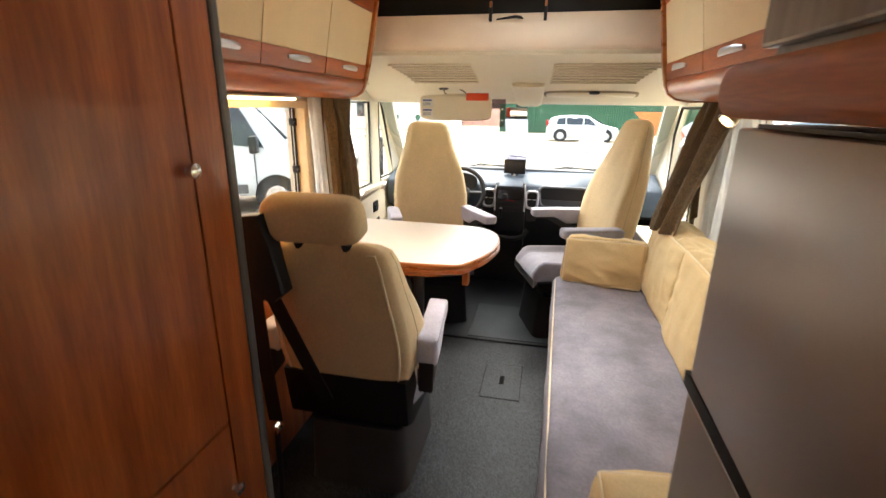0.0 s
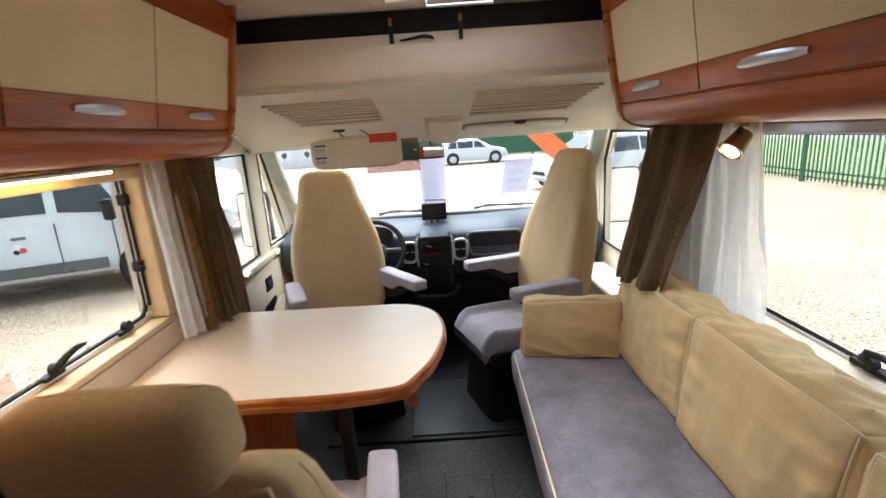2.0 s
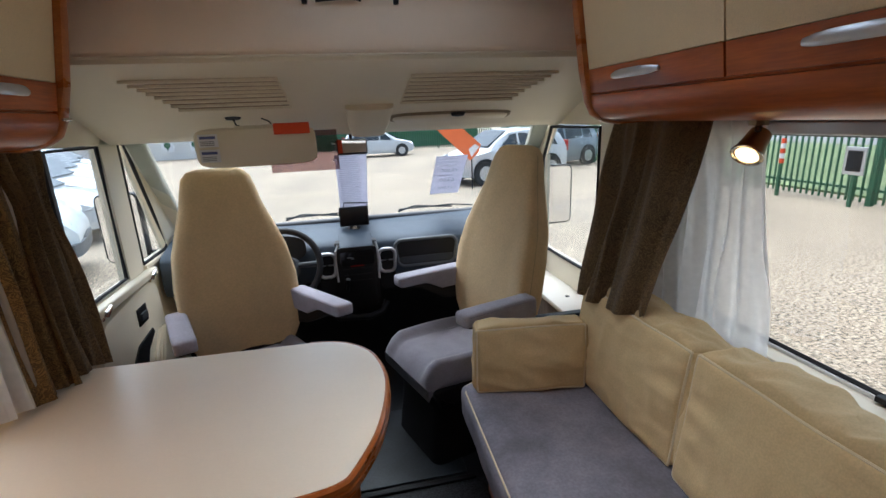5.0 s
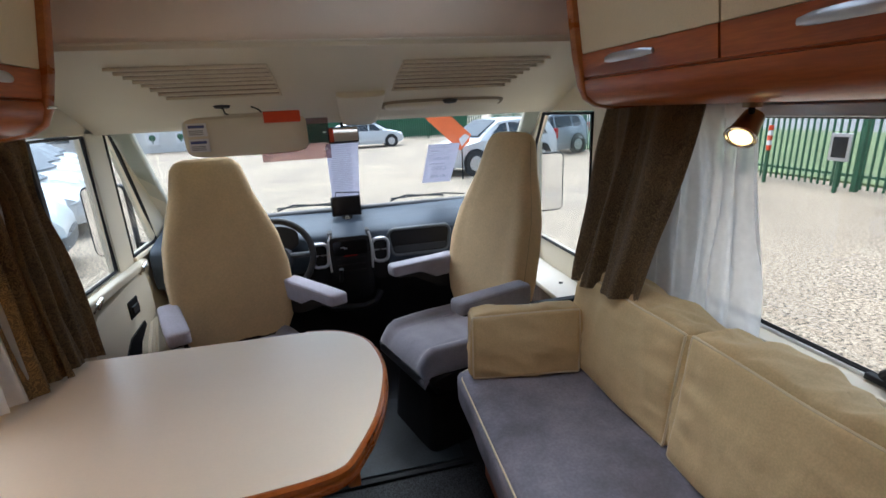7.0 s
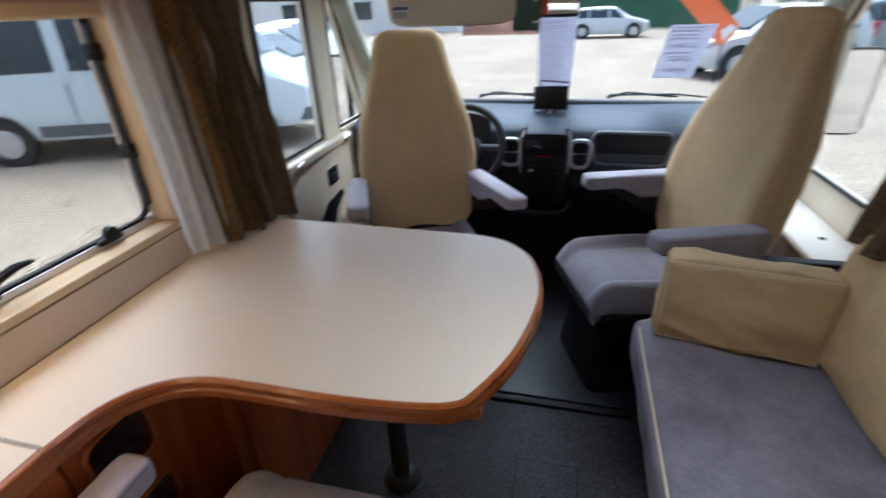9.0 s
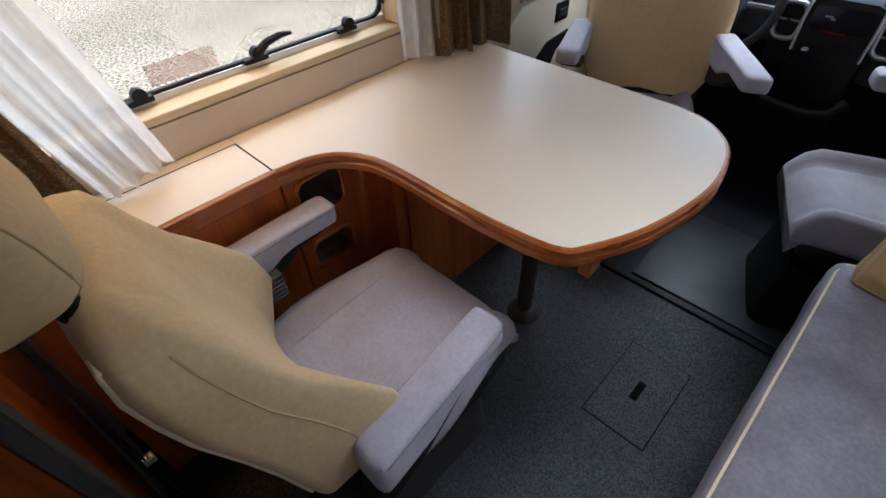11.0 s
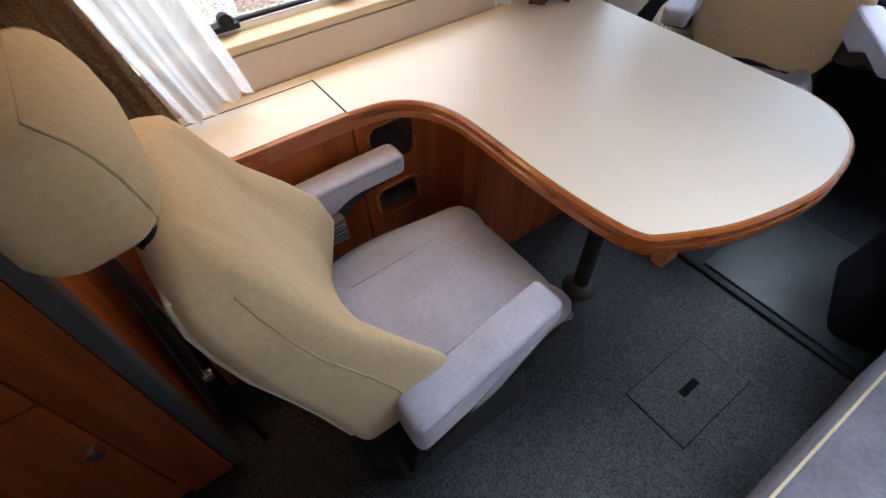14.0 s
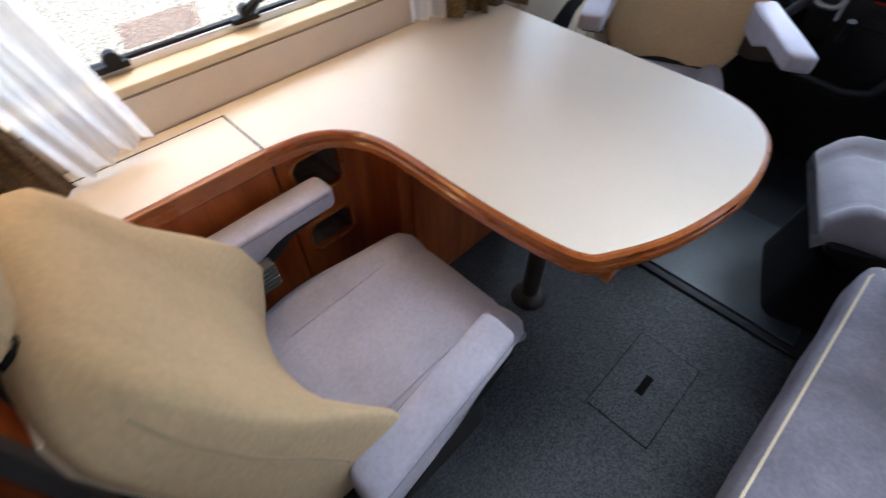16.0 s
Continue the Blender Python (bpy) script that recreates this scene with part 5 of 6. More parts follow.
# no recess: black plate paints the tray's shade, paler strip its lighter floor
part("tray", prism(bmesh.new(), soft_rect(0.172, 0.512, 0.702, 0.843, 0.035, 0.012), -0.053, -0.046, "y"), "black", dash, "flat black plate painted as the shaded open tray")
part("tray_floor", prism(bmesh.new(), soft_rect(0.19, 0.495, 0.712, 0.75, 0.015, 0.006), -0.058, -0.053, "y"), "plastic", dash)
part("tray_rim", ring_of(soft_rect(0.168, 0.516, 0.698, 0.847, 0.038, 0.012), -0.052, 0.009), "dash_lit", dash, "rounded tray rim in the lit dash grey", True)
console = part("centre_console", prism(bmesh.new(), [(-0.055, 0.862), (-0.075, 0.84), (-0.085, 0.66), (-0.075, 0.45), (-0.06, 0.36), (0.05, 0.36), (0.05, 0.862)], -0.155, 0.07, "x", 0.01), "black", dash, "black centre console", 35)
part("console_face", prism(bmesh.new(), soft_rect(-0.152, 0.067, 0.50, 0.845, 0.03, 0.012), -0.10, -0.082, "y", 0.004), "black", console, smooth=40)
for x in (-0.152, 0.067):
    part("console_edge", tube(bmesh.new(), [(x * 0.9, -0.085, 0.86), (x, -0.10, 0.83), (x * 1.02, -0.103, 0.77), (x, -0.10, 0.66)], 0.006), "alu", console, "silver console edge", True)
part("radio", prism(bmesh.new(), soft_rect(-0.132, 0.047, 0.745, 0.822, 0.012), -0.106, -0.099, "y", 0.002), "screen", console, "black glossy radio front")
part("radio_logo", boxes(((-0.095, -0.1075, 0.787), (-0.070, -0.1055, 0.793), 0.001), ((-0.075, -0.1075, 0.780), (-0.060, -0.1055, 0.787), 0.001)), "alu", console)
for i in range(3):
    for j in range(5):
        part("button", boxes(((-0.118 + 0.031 * j, -0.1045, 0.720 - 0.034 * i), (-0.096 + 0.031 * j, -0.098, 0.728 - 0.034 * i), 0.002)), "black", console)
part("lit_button", boxes(((-0.08, -0.1035, 0.738), (-0.01, -0.099, 0.7435))), "tail_red", console)
part("shelf", prism(bmesh.new(), [(-0.10, 0.845), (-0.085, 0.858), (0.05, 0.888), (0.06, 0.88), (0.06, 0.845)], -0.13, 0.045, "x", 0.006), "dash", dash, smooth=40)
for x0, x1 in ((-0.250, -0.158), (0.074, 0.164)):
    line = soft_rect(x0, x1, 0.680, 0.808, 0.030, 0.004)
    v = part("air_vent", ring_of(line, -0.062, 0.0095), "alu", dash, "silver rounded vent surround", True)
    part("vent_grille", prism(bmesh.new(), line, -0.056, -0.045, "y"), "black", v)
    part("vent_blade", boxes(((x0 + 0.004, -0.064, 0.741), (x1 - 0.004, -0.054, 0.748), 0.003)), "alu", v)
    part("vent_knob", disc(bmesh.new(), ((x0 + x1) / 2, -0.07, 0.744), (0, -1, 0), 0.008, 0.012, 12), "black", v)
    part("lower_pocket", prism(bmesh.new(), soft_rect(x0, x1, 0.575, 0.680, 0.022, 0.006), -0.052, -0.03, "y"), "black", dash)
part("instrument_hood", loft(bmesh.new(), [oval((-0.50, -0.06, 0.855), (0.20, 0, 0), (0, 0.02, 0.07), 3), oval((-0.50, 0.08, 0.88), (0.18, 0, 0), (0, 0.02, 0.05), 3)]), "black", dash, smooth=True)
part("knee_bar", tube(bmesh.new(), [(-0.2, -0.10, 0.50), (-0.17, -0.115, 0.46), (0.0, -0.12, 0.45), (0.07, -0.11, 0.47), (0.10, -0.09, 0.52)], 0.018), "black", dash, smooth=True)
part("gear_lever", tube(bmesh.new(), [(-0.11, -0.09, 0.60), (-0.10, -0.15, 0.66), (-0.10, -0.16, 0.69)], [0.012, 0.009, 0.013]), "black", dash, smooth=True)

wheel = thing("steering_wheel", (-0.415, 3.17, 0.80), "black steering wheel behind the driver's seat", "steering wheel")
tilt = pose(0, 0, 0, 62, 0, 0)
part("wheel_rim", tube(bmesh.new(), [(tilt @ Vector((0.185 * math.cos(a * math.tau / 36), 0.185 * math.sin(a * math.tau / 36), 0))).to_tuple() for a in range(38)], 0.0165, 10), "black", wheel, smooth=True)
bm = bmesh.new()
loft(bm, [oval(tilt @ Vector((0, -0.01, -0.02)), tilt.to_3x3() @ Vector((0.085, 0, 0)), tilt.to_3x3() @ Vector((0, 0.06, 0)), 3), oval(tilt @ Vector((0, -0.01, 0.02)), tilt.to_3x3() @ Vector((0.07, 0, 0)), tilt.to_3x3() @ Vector((0, 0.05, 0)), 3)])
part("hub", bm, "plastic", wheel, smooth=True)
for a in (0, 180, 270):
    bm = bmesh.new()
    tube(bm, [(tilt @ Vector((r * math.cos(radians(a)), r * math.sin(radians(a)), -0.01))).to_tuple() for r in (0.05, 0.18)], 0.014)
    part("spoke", bm, "plastic", wheel)
part("column", tube(bmesh.new(), [tilt @ Vector((0, 0, -0.02)), tilt @ Vector((0, 0, -0.18))], 0.045, 14), "plastic", wheel)

gps = thing("satellite_navigator", (-0.035, 3.50, 0.888), "black satnav on a silver stand on the dashboard", "satnav")
part("housing", boxes(((-0.083, -0.012, 0.018), (0.083, 0.014, 0.130), 0.006)), "black", gps)
part("display", boxes(((-0.075, -0.0135, 0.025), (0.075, -0.0115, 0.123))), "screen", gps)
part("stand", tube(bmesh.new(), [(0, 0.01, 0.0), (0, 0.012, 0.04)], [0.035, 0.012]), "chrome", gps)
part("sunshade", tube(bmesh.new(), [(-0.055, 0.0, 0.128), (-0.05, -0.02, 0.158), (0.08, -0.02, 0.150), (0.078, 0.0, 0.128)], 0.004, 6), "black", gps)

shelf = thing("side_counter", (0.955, 2.86, 0.0), "cream moulded side counter beside the passenger seat", "counter")
part("top", boxes(((-0.10, -0.36, 0.575), (0.083, 0.42, 0.605), 0.012)), "counter_white", shelf, smooth=40)
part("front", boxes(((-0.09, -0.35, 0.0), (-0.07, 0.41, 0.575))), "smoked", shelf)
part("screw_cap", disc(bmesh.new(), (0.0, -0.05, 0.604), (0, 0, 1), 0.011, 0.004, 14), "black", shelf)
ledge = thing("black_tray", (0.80, 2.56, 0.0), "black open tray standing behind the bolster cushion", "tray")
part("rail", boxes(((-0.16, -0.02, 0.60), (0.14, 0.02, 0.64), 0.006)), "black", ledge)
part("stand", boxes(((-0.15, -0.012, 0.0), (0.13, 0.012, 0.60))), "wood_up", ledge)

vis = thing("sun_visor", (-0.402, 2.985, 1.46), "cream sun visor hanging down with two labels and red tape", "sun visor")
bm = bmesh.new()
loft(bm, [oval((-0.015, -0.012, -0.062), (0.238, 0, 0), (0, -0.010, 0.076), 6, 36), oval((-0.015, -0.022, -0.062), (0.244, 0, 0), (0, -0.010, 0.082), 6, 36), oval((-0.015, -0.032, -0.062), (0.235, 0, 0), (0, -0.010, 0.072), 6, 36)])
part("panel", bm, "lining", vis, smooth=50)
part("red_label", boxes(((0.062, -0.056, -0.016), (0.208, -0.040, 0.030), 0.004)), "red", vis, "red warning tape")
for z in (-0.03, -0.092):
    lab = part("label", boxes(((-0.238, -0.042, z - 0.025), (-0.163, -0.0345, z + 0.027))), "paper", vis, "white paper label")
    part("print_bar", boxes(((-0.231, -0.0434, z + 0.008), (-0.171, -0.0416, z + 0.019))), "blue_ink", lab)
    for k in range(3):
        part("print_line", boxes(((-0.231, -0.0432, z - 0.004 - 0.007 * k), (-0.177, -0.0416, z - 0.001 - 0.007 * k))), "ink", lab)
part("hinge_rod", tube(bmesh.new(), [(-0.09, -0.02, 0.03), (-0.09, -0.02, 0.02), (0.05, -0.02, 0.022), (0.06, -0.02, 0.03)], 0.006), "lining", vis)
part("clip", loft(bmesh.new(), [oval((-0.09, -0.045, 0.060), (0.034, 0, 0), (0, 0.012, -0.004), 2), oval((-0.09, -0.045, 0.052), (0.028, 0, 0), (0, 0.01, -0.004), 2)]), "plastic", vis)
part("clip_wire", tube(bmesh.new(), [(-0.09, -0.045, 0.054), (-0.085, -0.03, 0.03), (-0.075, -0.02, 0.025)], 0.003, 6), "black", vis)
part("clip_wire", tube(bmesh.new(), [(0.02, -0.045, 0.052), (0.045, -0.03, 0.04), (0.058, -0.02, 0.022)], 0.003, 6), "black", vis)
flap = part("tinted_flap", boxes(((0.03, -0.016, -0.178), (0.318, -0.012, -0.005))), "smoke_pink", vis, "pinkish see-through visor flap")
flap.visible_shadow = False
for z in (-0.07, -0.14):
    part("rivet", boxes(((0.292, -0.018, z), (0.305, -0.0165, z + 0.006))), "paper", flap)

mir = thing("rear_view_mirror", (-0.02, 3.13, 1.37), "black framed rear-view mirror with a red edge", "mirror")
mir.matrix_basis = pose(-0.02, 3.13, 1.37, -12, 0, 4)
part("casing", boxes(((-0.074, -0.01, -0.038), (0.074, 0.022, 0.038), 0.012)), "black", mir, smooth=40)
part("mirror_glass", boxes(((-0.045, -0.0125, -0.031), (0.067, -0.0095, 0.031))), "mirror", mir)
part("red_edge", boxes(((-0.068, -0.0128, -0.031), (-0.046, -0.0098, 0.031))), "red", mir)
part("stem", tube(bmesh.new(), [(0.0, 0.01, 0.036), (0.0, 0.03, 0.075)], 0.008), "black", mir)


def on_screen(x, z):
    """Place on the inner face of the windscreen."""
    return Vector((x, WSB[0] + (WST[0] - WSB[0]) * (z - WSB[1]) / (WST[1] - WSB[1]) - 0.02, z))


RAKE = math.degrees(math.atan2(WSB[0] - WST[0], WST[1] - WSB[1]))
def sheet(name, x0, x1, z0, z1, label, lines, big=()):
    a = on_screen((x0 + x1) / 2, (z0 + z1) / 2)
    t = thing(name, a, label, "notice", "windscreen notices")
    m = pose(0, 0, 0, RAKE, 0, 0)
    h = (z1 - z0) / math.cos(radians(RAKE)) / 2
    w = (x1 - x0) / 2
    bm = bmesh.new()
    box(bm, (-w, -0.0006, -h), (w, 0.0006, h), 0, 2, m)
    part("paper", bm, "thin_paper", t)
    for k in range(lines):
        z = h * (0.92 - 1.8 * k / lines)
        if any(abs(z / h - f) < 0.17 for f, _, _ in big):
            continue
        ww = w * (0.82 - 0.25 * ((k * 7) % 5) / 5)
        bm = bmesh.new()
        box(bm, (-w * 0.84, -0.0024, z - 0.0016), (-w * 0.84 + 2 * ww * 0.9, -0.0010, z + 0.0016), 0, 2, m)
        part("print_line", bm, "faint_ink", t)
    for f, txt, size in big:
        words("lettering", txt, size, m @ Matrix.Translation((0, -0.0016, f * h)) @ pose(0, 0, 0, 90, 0, 0) @ Matrix.Diagonal((-1, 1, 1, 1)), "ink", t)
    return t


sheet("paper_notice", -0.108, 0.053, 0.985, 1.325, "long white printed notices taped inside the windscreen", 26)
sheet("paper_notice", 0.425, 0.600, 1.045, 1.285, "white sale notice taped to the windscreen, print seen reversed", 14, ((0.28, "£5,000", 0.036), (-0.22, "£350", 0.046), (-0.66, "£1,000", 0.034)))

for x0, x1 in ((-0.45, -0.12), (0.26, 0.62)):
    w = thing("windscreen_wiper", (x0, 3.86, 0.90), "black windscreen wiper lying at the foot of the windscreen", "wiper", "wipers")
    part("arm", tube(bmesh.new(), [(0, 0.0, 0.0), (0.10, -0.03, 0.035), (x1 - x0, -0.01, 0.01)], 0.006, 6), "black", w)
    part("blade", tube(bmesh.new(), [(0.0, -0.03, 0.02), (0.35, -0.035, 0.028), (0.5, -0.02, 0.01)], 0.005, 6), "black", w)

for s in (-1, 1):
    sm = thing("door_mirror", (s * 1.335, 3.75, 0.95), "tall door mirror in a thin black casing outside the cab", "mirror", "door mirrors")
    part("casing", prism(bmesh.new(), soft_rect(-0.112, 0.112, -0.20, 0.20, 0.035), 0.0, 0.05, "y", 0.008), "black", sm, smooth=40)
    part("mirror_glass", prism(bmesh.new(), soft_rect(-0.102, 0.102, -0.19, 0.19, 0.028), -0.004, -0.001, "y"), "mirror", sm, "silvered mirror glass")
    part("lower_mirror", prism(bmesh.new(), soft_rect(-0.10, 0.10, -0.188, -0.09, 0.024), -0.009, -0.005, "y"), "mirror", sm, "small wide-angle mirror")
    for z in (-0.15, 0.12):
        part("bracket", tube(bmesh.new(), [(-s * 0.08, 0.03, z), (-s * 0.18, 0.03, z - 0.01), (-s * 0.27, -0.12, z - 0.03)], 0.011), "black", sm)

# ---- outside ----
G = -0.55
ground = structure("ground", boxes(((-400, -400, G - 0.3), (400, 400, G))), "gravel", "pale beige gravel yard")
structure("ground_grass", boxes(((10.9, -30, G - 0.02), (24, 60, G + 0.05))), "grass", "rough grass beyond the fence")
structure("road", boxes(((24, -30, G - 0.02), (34, 60, G + 0.045))), "tarmac", "pale road beyond the grass")


def wheel_at(parent, x, y, r, side):
    w = part("wheel", disc(bmesh.new(), (x, y - side * 0.10, r), (0, side, 0), r, 0.20, 28), "tyre", parent, "black tyre", 40)
    part("rim", disc(bmesh.new(), (x, y + side * 0.085, r), (0, side, 0), r * 0.66, 0.024, 24, r * 0.60), "rim", w, "silver rim", 40)
    for k in range(5):
        a = math.tau * k / 5 + 0.3
        bm = bmesh.new()
        beam(bm, (x, y + side * 0.112, r), (x + r * 0.6 * math.cos(a), y + side * 0.112, r + r * 0.6 * math.sin(a)), 0.05, 0.012, up=(0, 1, 0))
        part("spoke", bm, "rim", w)


def vehicle(name, at, rz, paint, label, van=False, suv=False):
    """A parked vehicle that points along +x: body, windows, lamps, bumpers, wheels, mirrors."""
    t = thing(name, (at[0], at[1], G), label, "van" if van else "car", "parked vehicles", rz=rz)
    if van:
        L, W, r = 5.4, 1.0, 0.33
        secs = [(-2.70, 0.42, 1.10, 2.20, 0.94), (-2.66, 0.36, 1.10, 2.28, 0.98), (-1.0, 0.34, 1.12, 2.32, 1.0), (0.6, 0.34, 1.12, 2.30, 1.0), (1.05, 0.34, 1.12, 2.20, 0.99), (1.55, 0.34, 1.12, 1.72, 0.98), (1.92, 0.34, 1.12, 1.30, 0.97), (2.30, 0.34, 1.02, 1.14, 0.94), (2.58, 0.38, 0.90, 0.98, 0.86), (2.70, 0.45, 0.72, 0.78, 0.72)]
        axles = (1.72, -1.73)
    else:
        k = 1.10 if suv else 1.0
        L, W, r = 4.2, 0.88, 0.33 * k
        secs = [(-2.08, 0.45, 0.75 * k, 0.86 * k, 0.70), (-2.02, 0.34, 0.92 * k, 1.02 * k, 0.80), (-1.80, 0.26, 0.95 * k, 1.32 * k, 0.85), (-1.35, 0.22, 0.95 * k, 1.45 * k, 0.87), (-0.4, 0.20, 0.94 * k, 1.50 * k, 0.88), (0.3, 0.20, 0.93 * k, 1.46 * k, 0.88), (0.75, 0.20, 0.93 * k, 1.24 * k, 0.88), (1.10, 0.20, 0.92 * k, 1.00 * k, 0.87), (1.60, 0.24, 0.84 * k, 0.90 * k, 0.83), (1.95, 0.28, 0.68 * k, 0.76 * k, 0.74), (2.10, 0.40, 0.52 * k, 0.56 * k, 0.60)]
        axles = (1.30, -1.28)
    rings = []
    for x, zb, zm, zt, w in secs:
        tw = w * (0.80 if not van else 0.88) if zt > zm + 0.2 else w * 0.92
        rings.append([(x, -w * 0.93, zb), (x, -w, zb + 0.14), (x, -w, (zb + zm) / 2), (x, -w * 0.985, zm), (x, -tw, zt - 0.06), (x, -tw * 0.86, zt), (x, 0, zt + 0.015), (x, tw * 0.86, zt), (x, tw, zt - 0.06), (x, w * 0.985, zm), (x, w, (zb + zm) / 2), (x, w, zb + 0.14), (x, w * 0.93, zb)])
    part("body", loft(bmesh.new(), rings), paint, t, smooth=32)

    def side_point(x, f, side):
        for (xa, ba, ma, ta, wa), (xb, bb, mb, tb, wb) in zip(secs, secs[1:]):
            if xa <= x <= xb:
                u = (x - xa) / (xb - xa)
                m_, t_, w_ = ma + (mb - ma) * u, ta + (tb - ta) * u, wa + (wb - wa) * u
                tw = w_ * (0.80 if not van else 0.88)
                return Vector((x, side * (w_ * 0.985 + (tw - w_ * 0.985) * f + 0.008), m_ + (t_ - 0.06 - m_) * f))
        return Vector((x, side, 1))

    spans = ((0.75, 1.55), (-0.55, 0.62), (-2.3, -0.75)) if van else ((0.05, 0.78), (-0.95, -0.03), (-1.55, -1.02))
    for side in (-1, 1):
        for a, b in spans:
            hi_b = b if not van or b < 1 else 1.12
            hi_b = hi_b if van or b < 0.5 else 0.36
            lo = 0.14 if van else 0.08
            q = [side_point(a, lo, side), side_point(b, lo, side), side_point(hi_b, 0.90, side), side_point(a + (0.12 if a < -1 and not van else 0.0), 0.90, side)]
            bm = bmesh.new()
            vs = [bm.verts.new(p) for p in q] + [bm.verts.new(p - Vector((0, side * 0.02, 0))) for p in q]
            bm.faces.new(vs[:4])
            for i in range(4):
                bm.faces.new((vs[i], vs[(i + 1) % 4], vs[4 + (i + 1) % 4], vs[4 + i]))
            part("window", bm, "car_glass", t, "dark tinted window")
        for ax in axles:
            part("wheel_arch", disc(bmesh.new(), (ax, side * (W - 0.02), r + 0.02), (0, side, 0), r * 1.17, 0.03, 26), "black", t)
            wheel_at(t, ax, side * (W - 0.08), r, side)
        part("sill_moulding", boxes(((axles[1] + 0.5, side * W - 0.015, 0.40), (axles[0] - 0.5, side * W + 0.015, 0.56 if van else 0.46), 0.01)), "bumper" if van else paint, t)
        part("door_handle", boxes(((0.15, side * W - 0.01, 0.95), (0.32, side * W + 0.03, 0.99), 0.008)), "bumper" if van else paint, t)
        mx = 1.45 if van else 0.72
        mm = part("wing_mirror", boxes(((mx - 0.10, side * W + (0.04 if side > 0 else -0.24), 1.12 if van else 0.98), (mx + 0.04, side * W + (0.24 if side > 0 else -0.04), 1.42 if van else 1.12), 0.03)), "black" if van else paint, t, smooth=40)
        part("headlight", loft(bmesh.new(), [oval((secs[-2][0] - 0.16, side * 0.66, secs[-3][2] - 0.10), (0.16, 0, 0.03), (0, 0.13, 0.10), 2.5, 16), oval((secs[-2][0] - 0.02, side * 0.62, secs[-3][2] - 0.15), (0.10, 0, 0.02), (0, 0.10, 0.08), 2.5, 16)]), "light_glass", t, smooth=True)
        part("tail_lamp", boxes(((secs[0][0] - 0.01, side * 0.70 - 0.07, 0.85), (secs[0][0] + 0.10, side * 0.70 + 0.10, 1.20), 0.02)), "tail_red", t)
    # windscreen laid on the slope
    i0 = 4 if van else 5
    a, b = (secs[i0], secs[i0 + 2])
    bm = bmesh.new()
    q = [(a[0] + 0.03, -a[4] * 0.68, a[3] - 0.03), (a[0] + 0.03, a[4] * 0.68, a[3] - 0.03), (b[0] - 0.02, b[4] * 0.80, b[3] + 0.035), (b[0] - 0.02, -b[4] * 0.80, b[3] + 0.035)]
    vs = [bm.verts.new(Vector(p) + Vector((0.03, 0, 0.04))) for p in q] + [bm.verts.new(p) for p in q]
    bm.faces.new(vs[:4])
    for i in range(4):
        bm.faces.new((vs[i], vs[(i + 1) % 4], vs[4 + (i + 1) % 4], vs[4 + i]))
    part("windscreen", bm, "car_glass", t, "dark windscreen")
    part("front_bumper", loft(bmesh.new(), [oval((secs[-2][0] - 0.05, 0, 0.42), (0.20, 0, 0), (0, secs[-2][4] + 0.04, 0), 3, 24), oval((secs[-2][0] - 0.03, 0, 0.60), (0.20, 0, 0), (0, secs[-2][4] + 0.02, 0), 3, 24)]), "bumper" if van else paint, t, smooth=50)
    part("grille", boxes(((secs[-1][0] - 0.10, -0.34, 0.50), (secs[-1][0] + 0.04, 0.34, 0.62), 0.02)), "black", t)
    return t


silver_van = vehicle("camper_van", (-6.46, 7.68), 20, "silver_car", "pale silver-blue panel van parked on the gravel", van=True)
for x in (-0.66, 0.68, 1.38):
    part("door_gap", boxes(((x - 0.006, -1.004, 0.46), (x + 0.006, -0.985, 1.12))), "black", silver_van)
part("sticker", disc(bmesh.new(), (0.22, -0.998, 0.84), (0, -1, 0), 0.055, 0.006, 16), "paper", silver_van)
part("sticker", disc(bmesh.new(), (0.26, -1.000, 0.80), (0, -1, 0), 0.04, 0.006, 16), "red", silver_van)
part("sticker", disc(bmesh.new(), (0.18, -1.000, 0.78), (0, -1, 0), 0.035, 0.006, 16), "black", silver_van)
vehicle("panel_van", (-11.6, 7.92), 265, "grey_car", "dark grey-blue panel van parked on the gravel", van=True)
for k, (x, y, a, paint) in enumerate(((-6.75, 11.2, 8, "white_car"), (-8.1, 14.4, 6, "white_car"), (-9.5, 17.6, 6, "white_car"), (-10.9, 20.8, 5, "white_car"), (-12.3, 24.0, 5, "silver_car"))):
    vehicle("hatchback", (x, y), a, paint, "white hatchback parked in a row on the gravel" if paint == "white_car" else "silver hatchback parked at the row's end")
vehicle("hatchback", (2.2, 30.0), 2, "white_car", "white hatchback parked before the green fence")
vehicle("suv", (5.2, 15.75), 196, "white_car", "white SUV parked on the gravel", suv=True)
vehicle("suv", (8.3, 18.9), 200, "grey_car", "dark silver SUV parked by the fence", suv=True)


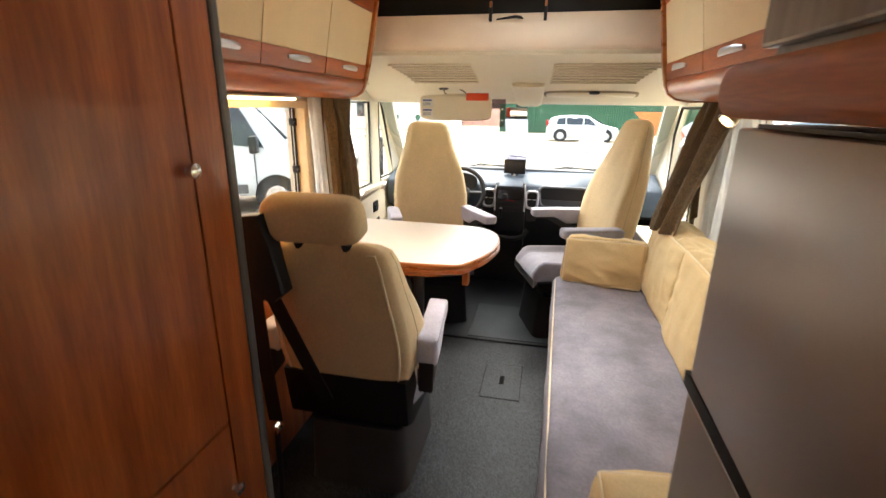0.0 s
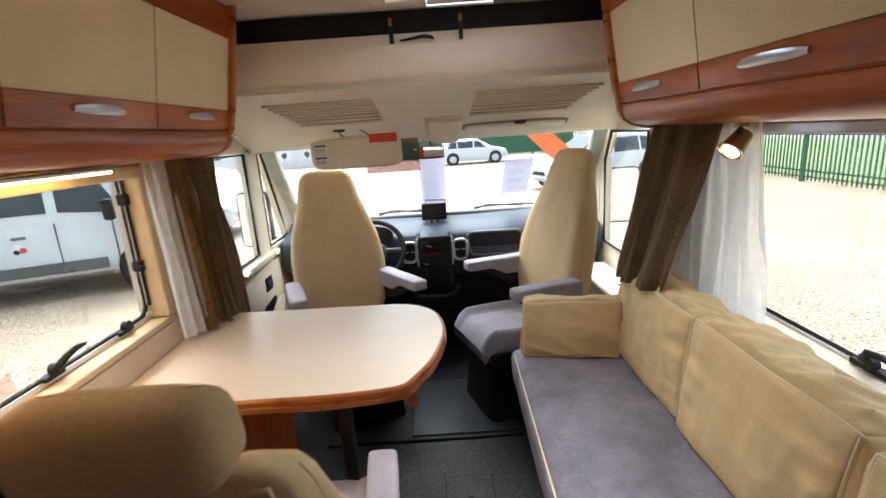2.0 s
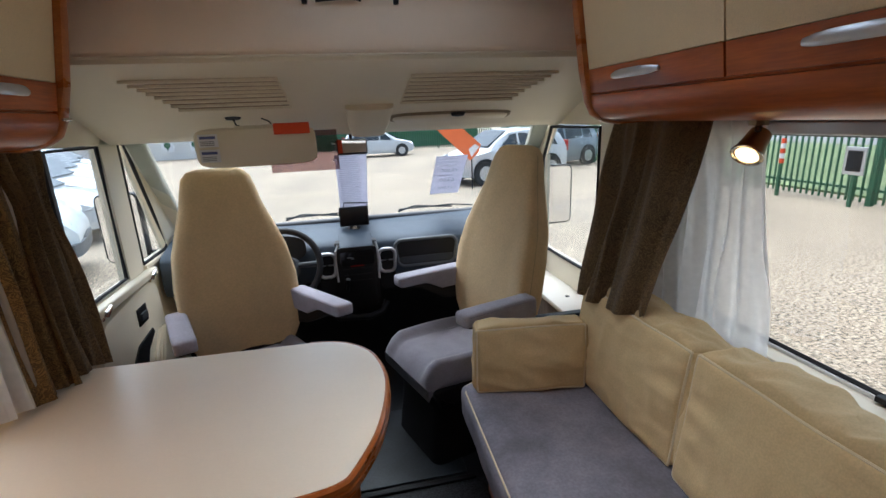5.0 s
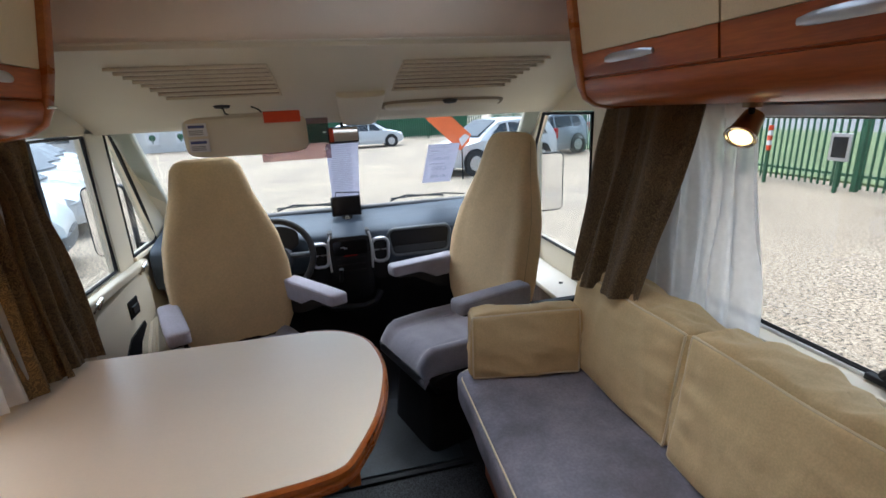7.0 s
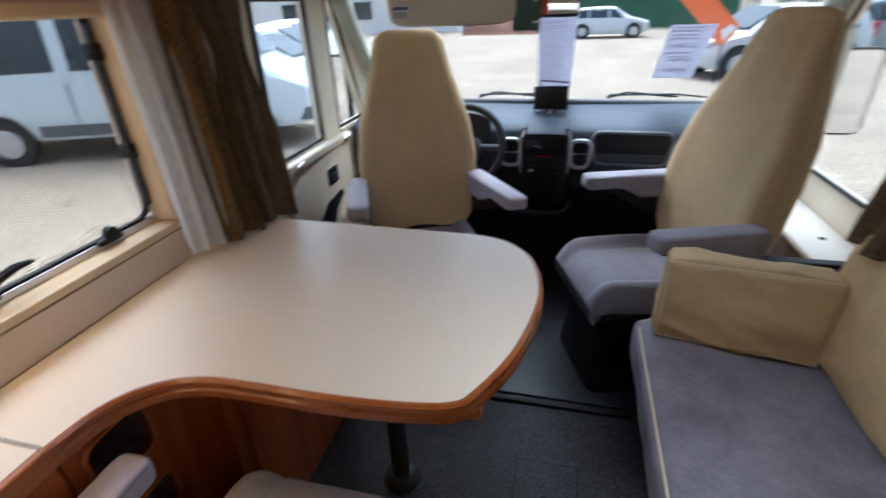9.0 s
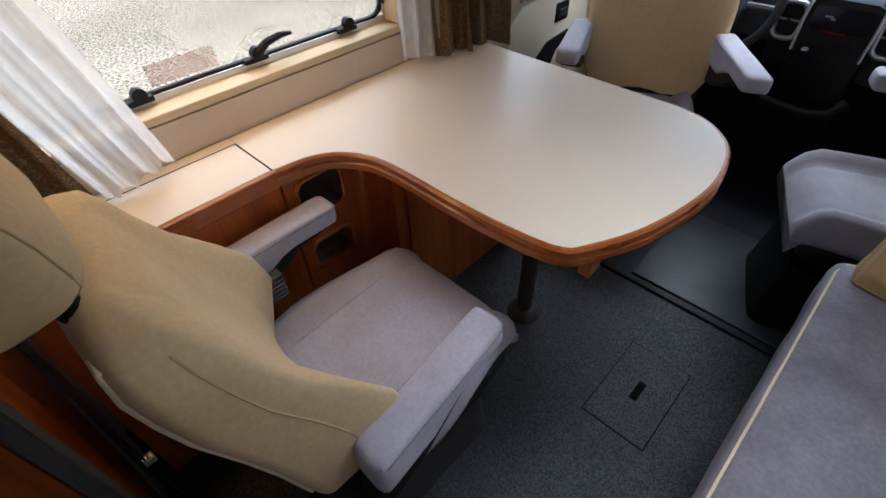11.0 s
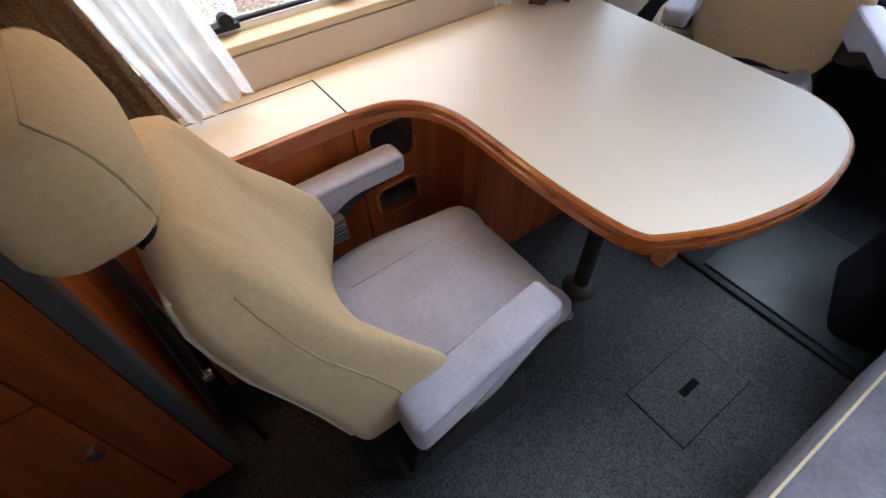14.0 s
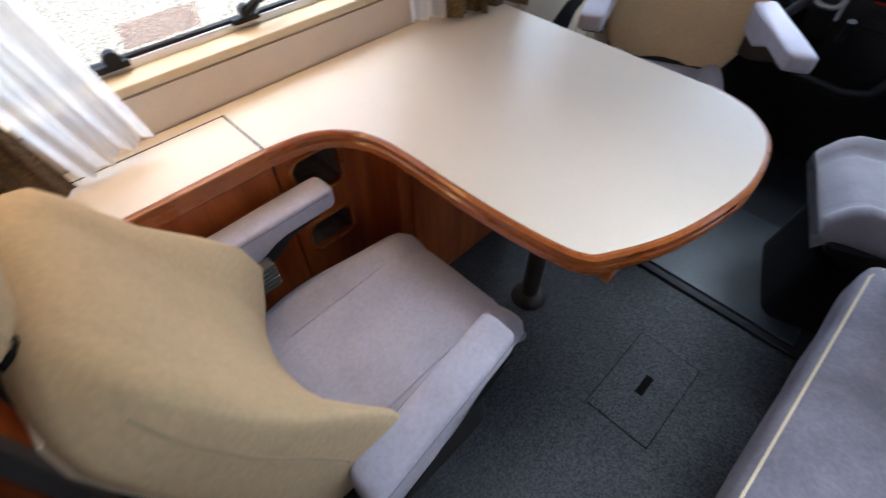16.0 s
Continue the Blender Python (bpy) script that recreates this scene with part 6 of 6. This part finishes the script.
def palisade(name, a, b, step, h, label, solid=False):
    """Steel fence: rails, posts and pointed pales between two places."""
    a, b = Vector((*a, G)), Vector((*b, G))
    t = thing(name, a, label, "fence")
    d = (b - a).normalized()
    n = int((b - a).length / step)
    for z in (0.32, h - 0.35):
        bm = bmesh.new()
        beam(bm, Vector((0, 0, z)), b - a + Vector((0, 0, z)), 0.05, 0.05)
        part("rail", bm, "green", t)
    pale = bmesh.new()
    w = step * (0.52 if solid else 0.40)
    side_v = Vector((-d.y, d.x, 0))
    rings = []
    for z in (0.06, h - 0.10, h):
        k = 0.35 if z == h else 1.0
        rings.append([d * (u * w / 2 * k) + side_v * v + Vector((0, 0, z)) for u, v in ((-1, 0.0), (-0.35, 0.022), (0.35, 0.022), (1, 0.0), (0.35, 0.014), (-0.35, 0.014))])
    me = part("pale", loft(pale, rings), "green", t)
    me.location = side_v * 0.03
    for i in range(1, n + 1):
        o = new("pale", me.data)
        o.parent = t
        o.location = d * (i * step) + side_v * 0.03
    for i in range(0, int((b - a).length / 2.75) + 1):
        p = d * (i * 2.75)
        part("post", boxes(((p.x - 0.05, p.y - 0.05, 0), (p.x + 0.05, p.y + 0.05, h - 0.05))), "green", t)
    return t


palisade("palisade_fence", (9.9, -3.0), (10.6, 31.5), 0.145, 1.95, "green steel palisade fence along the gravel yard")
palisade("palisade_fence", (-3.5, 38.0), (10.5, 33.0), 0.16, 2.3, "tall green steel palisade fence behind the cars", True)
hedge_wall = structure("backdrop_sheet", boxes(((-3.5, 38.6, G), (11.0, 38.8, G + 2.2))), "green", "green sheet cladding behind the fence")

sign = thing("fence_sign", (9.72, 8.08, G), "grey framed sign on a green post at the fence", "sign")
part("post", boxes(((-0.03, -0.03, 0.0), (0.03, 0.03, 0.75))), "green", sign)
part("frame", boxes(((-0.07, -0.20, 0.64), (-0.03, 0.20, 1.18), 0.01)), "alu", sign)
part("panel", boxes(((-0.078, -0.14, 0.71), (-0.069, 0.14, 1.11))), "black", sign)
marker = thing("marker_post", (9.72, 9.7, G), "red and white striped marker at the fence", "post")
for k in range(5):
    part("band", boxes(((-0.035, -0.035, 0.74 + 0.11 * k), (0.035, 0.035, 0.85 + 0.11 * k))), "red" if k % 2 == 0 else "paper", marker)
part("post", boxes(((-0.03, -0.03, 0), (0.03, 0.03, 0.74))), "green", marker)
flag = thing("banner_flag", (3.6, 14.0, G), "orange printed banner leaning over the cars", "banner")
bm = bmesh.new()
prism(bm, [(-1.10, 1.86), (-0.36, 1.86), (0.28, 1.28), (0.22, 1.05), (-0.05, 0.84)], -0.01, 0.01, "y")
part("cloth", bm, "orange", flag, "orange cloth")
part("white_print", prism(bmesh.new(), [(-0.08, 1.16), (0.10, 1.30), (0.24, 1.22), (0.0, 0.94)], -0.016, -0.011, "y"), "paper", flag)
part("pole", tube(bmesh.new(), [(0.02, 0.05, 0.0), (0.02, 0.05, 1.0), (-0.5, 0.05, 1.9)], 0.02), "black", flag)
bld = thing("site_office", (-12, 38, G), "low white office building with green signs", "building")
part("wall", boxes(((-13, 0, 0), (4.5, 6, 3.4))), "render_white", bld)
part("roof", boxes(((-13.3, -0.3, 3.4), (4.8, 6.3, 3.6))), "tarmac", bld)
for x in (-9.5, -6.5, -3.5):
    w = part("window", boxes(((x, -0.06, 1.0), (x + 1.4, -0.01, 2.2))), "car_glass", bld)
for x0, x1 in ((-0.45, 0.40), (1.45, 2.10)):
    sg = part("sign", boxes(((x0, -0.08, 0.55), (x1, -0.01, 1.35), 0.01)), "paper", bld, "pale sign board")
    part("tree_mark", disc(bmesh.new(), ((x0 + x1) / 2, -0.081, 1.02), (0, -1, 0), 0.22, 0.01, 18), "green", sg, "green round mark")
    part("sign_stem", boxes((((x0 + x1) / 2 - 0.04, -0.09, 0.66), ((x0 + x1) / 2 + 0.04, -0.081, 0.84))), "green", sg)

stand = thing("forecourt_board", (-9.14, 5.72, G), "grey board on a green base beside the van", "sign")
part("base", disc(bmesh.new(), (0, 0, 0.0), (0, 0, 1), 0.26, 0.08, 20, 0.18), "green", stand)
part("post", tube(bmesh.new(), [(0, 0, 0.08), (0, 0, 0.4)], 0.03), "green", stand)
part("panel", boxes(((-0.36, -0.02, 0.34), (0.36, 0.02, 0.86), 0.01)), "bumper", stand)
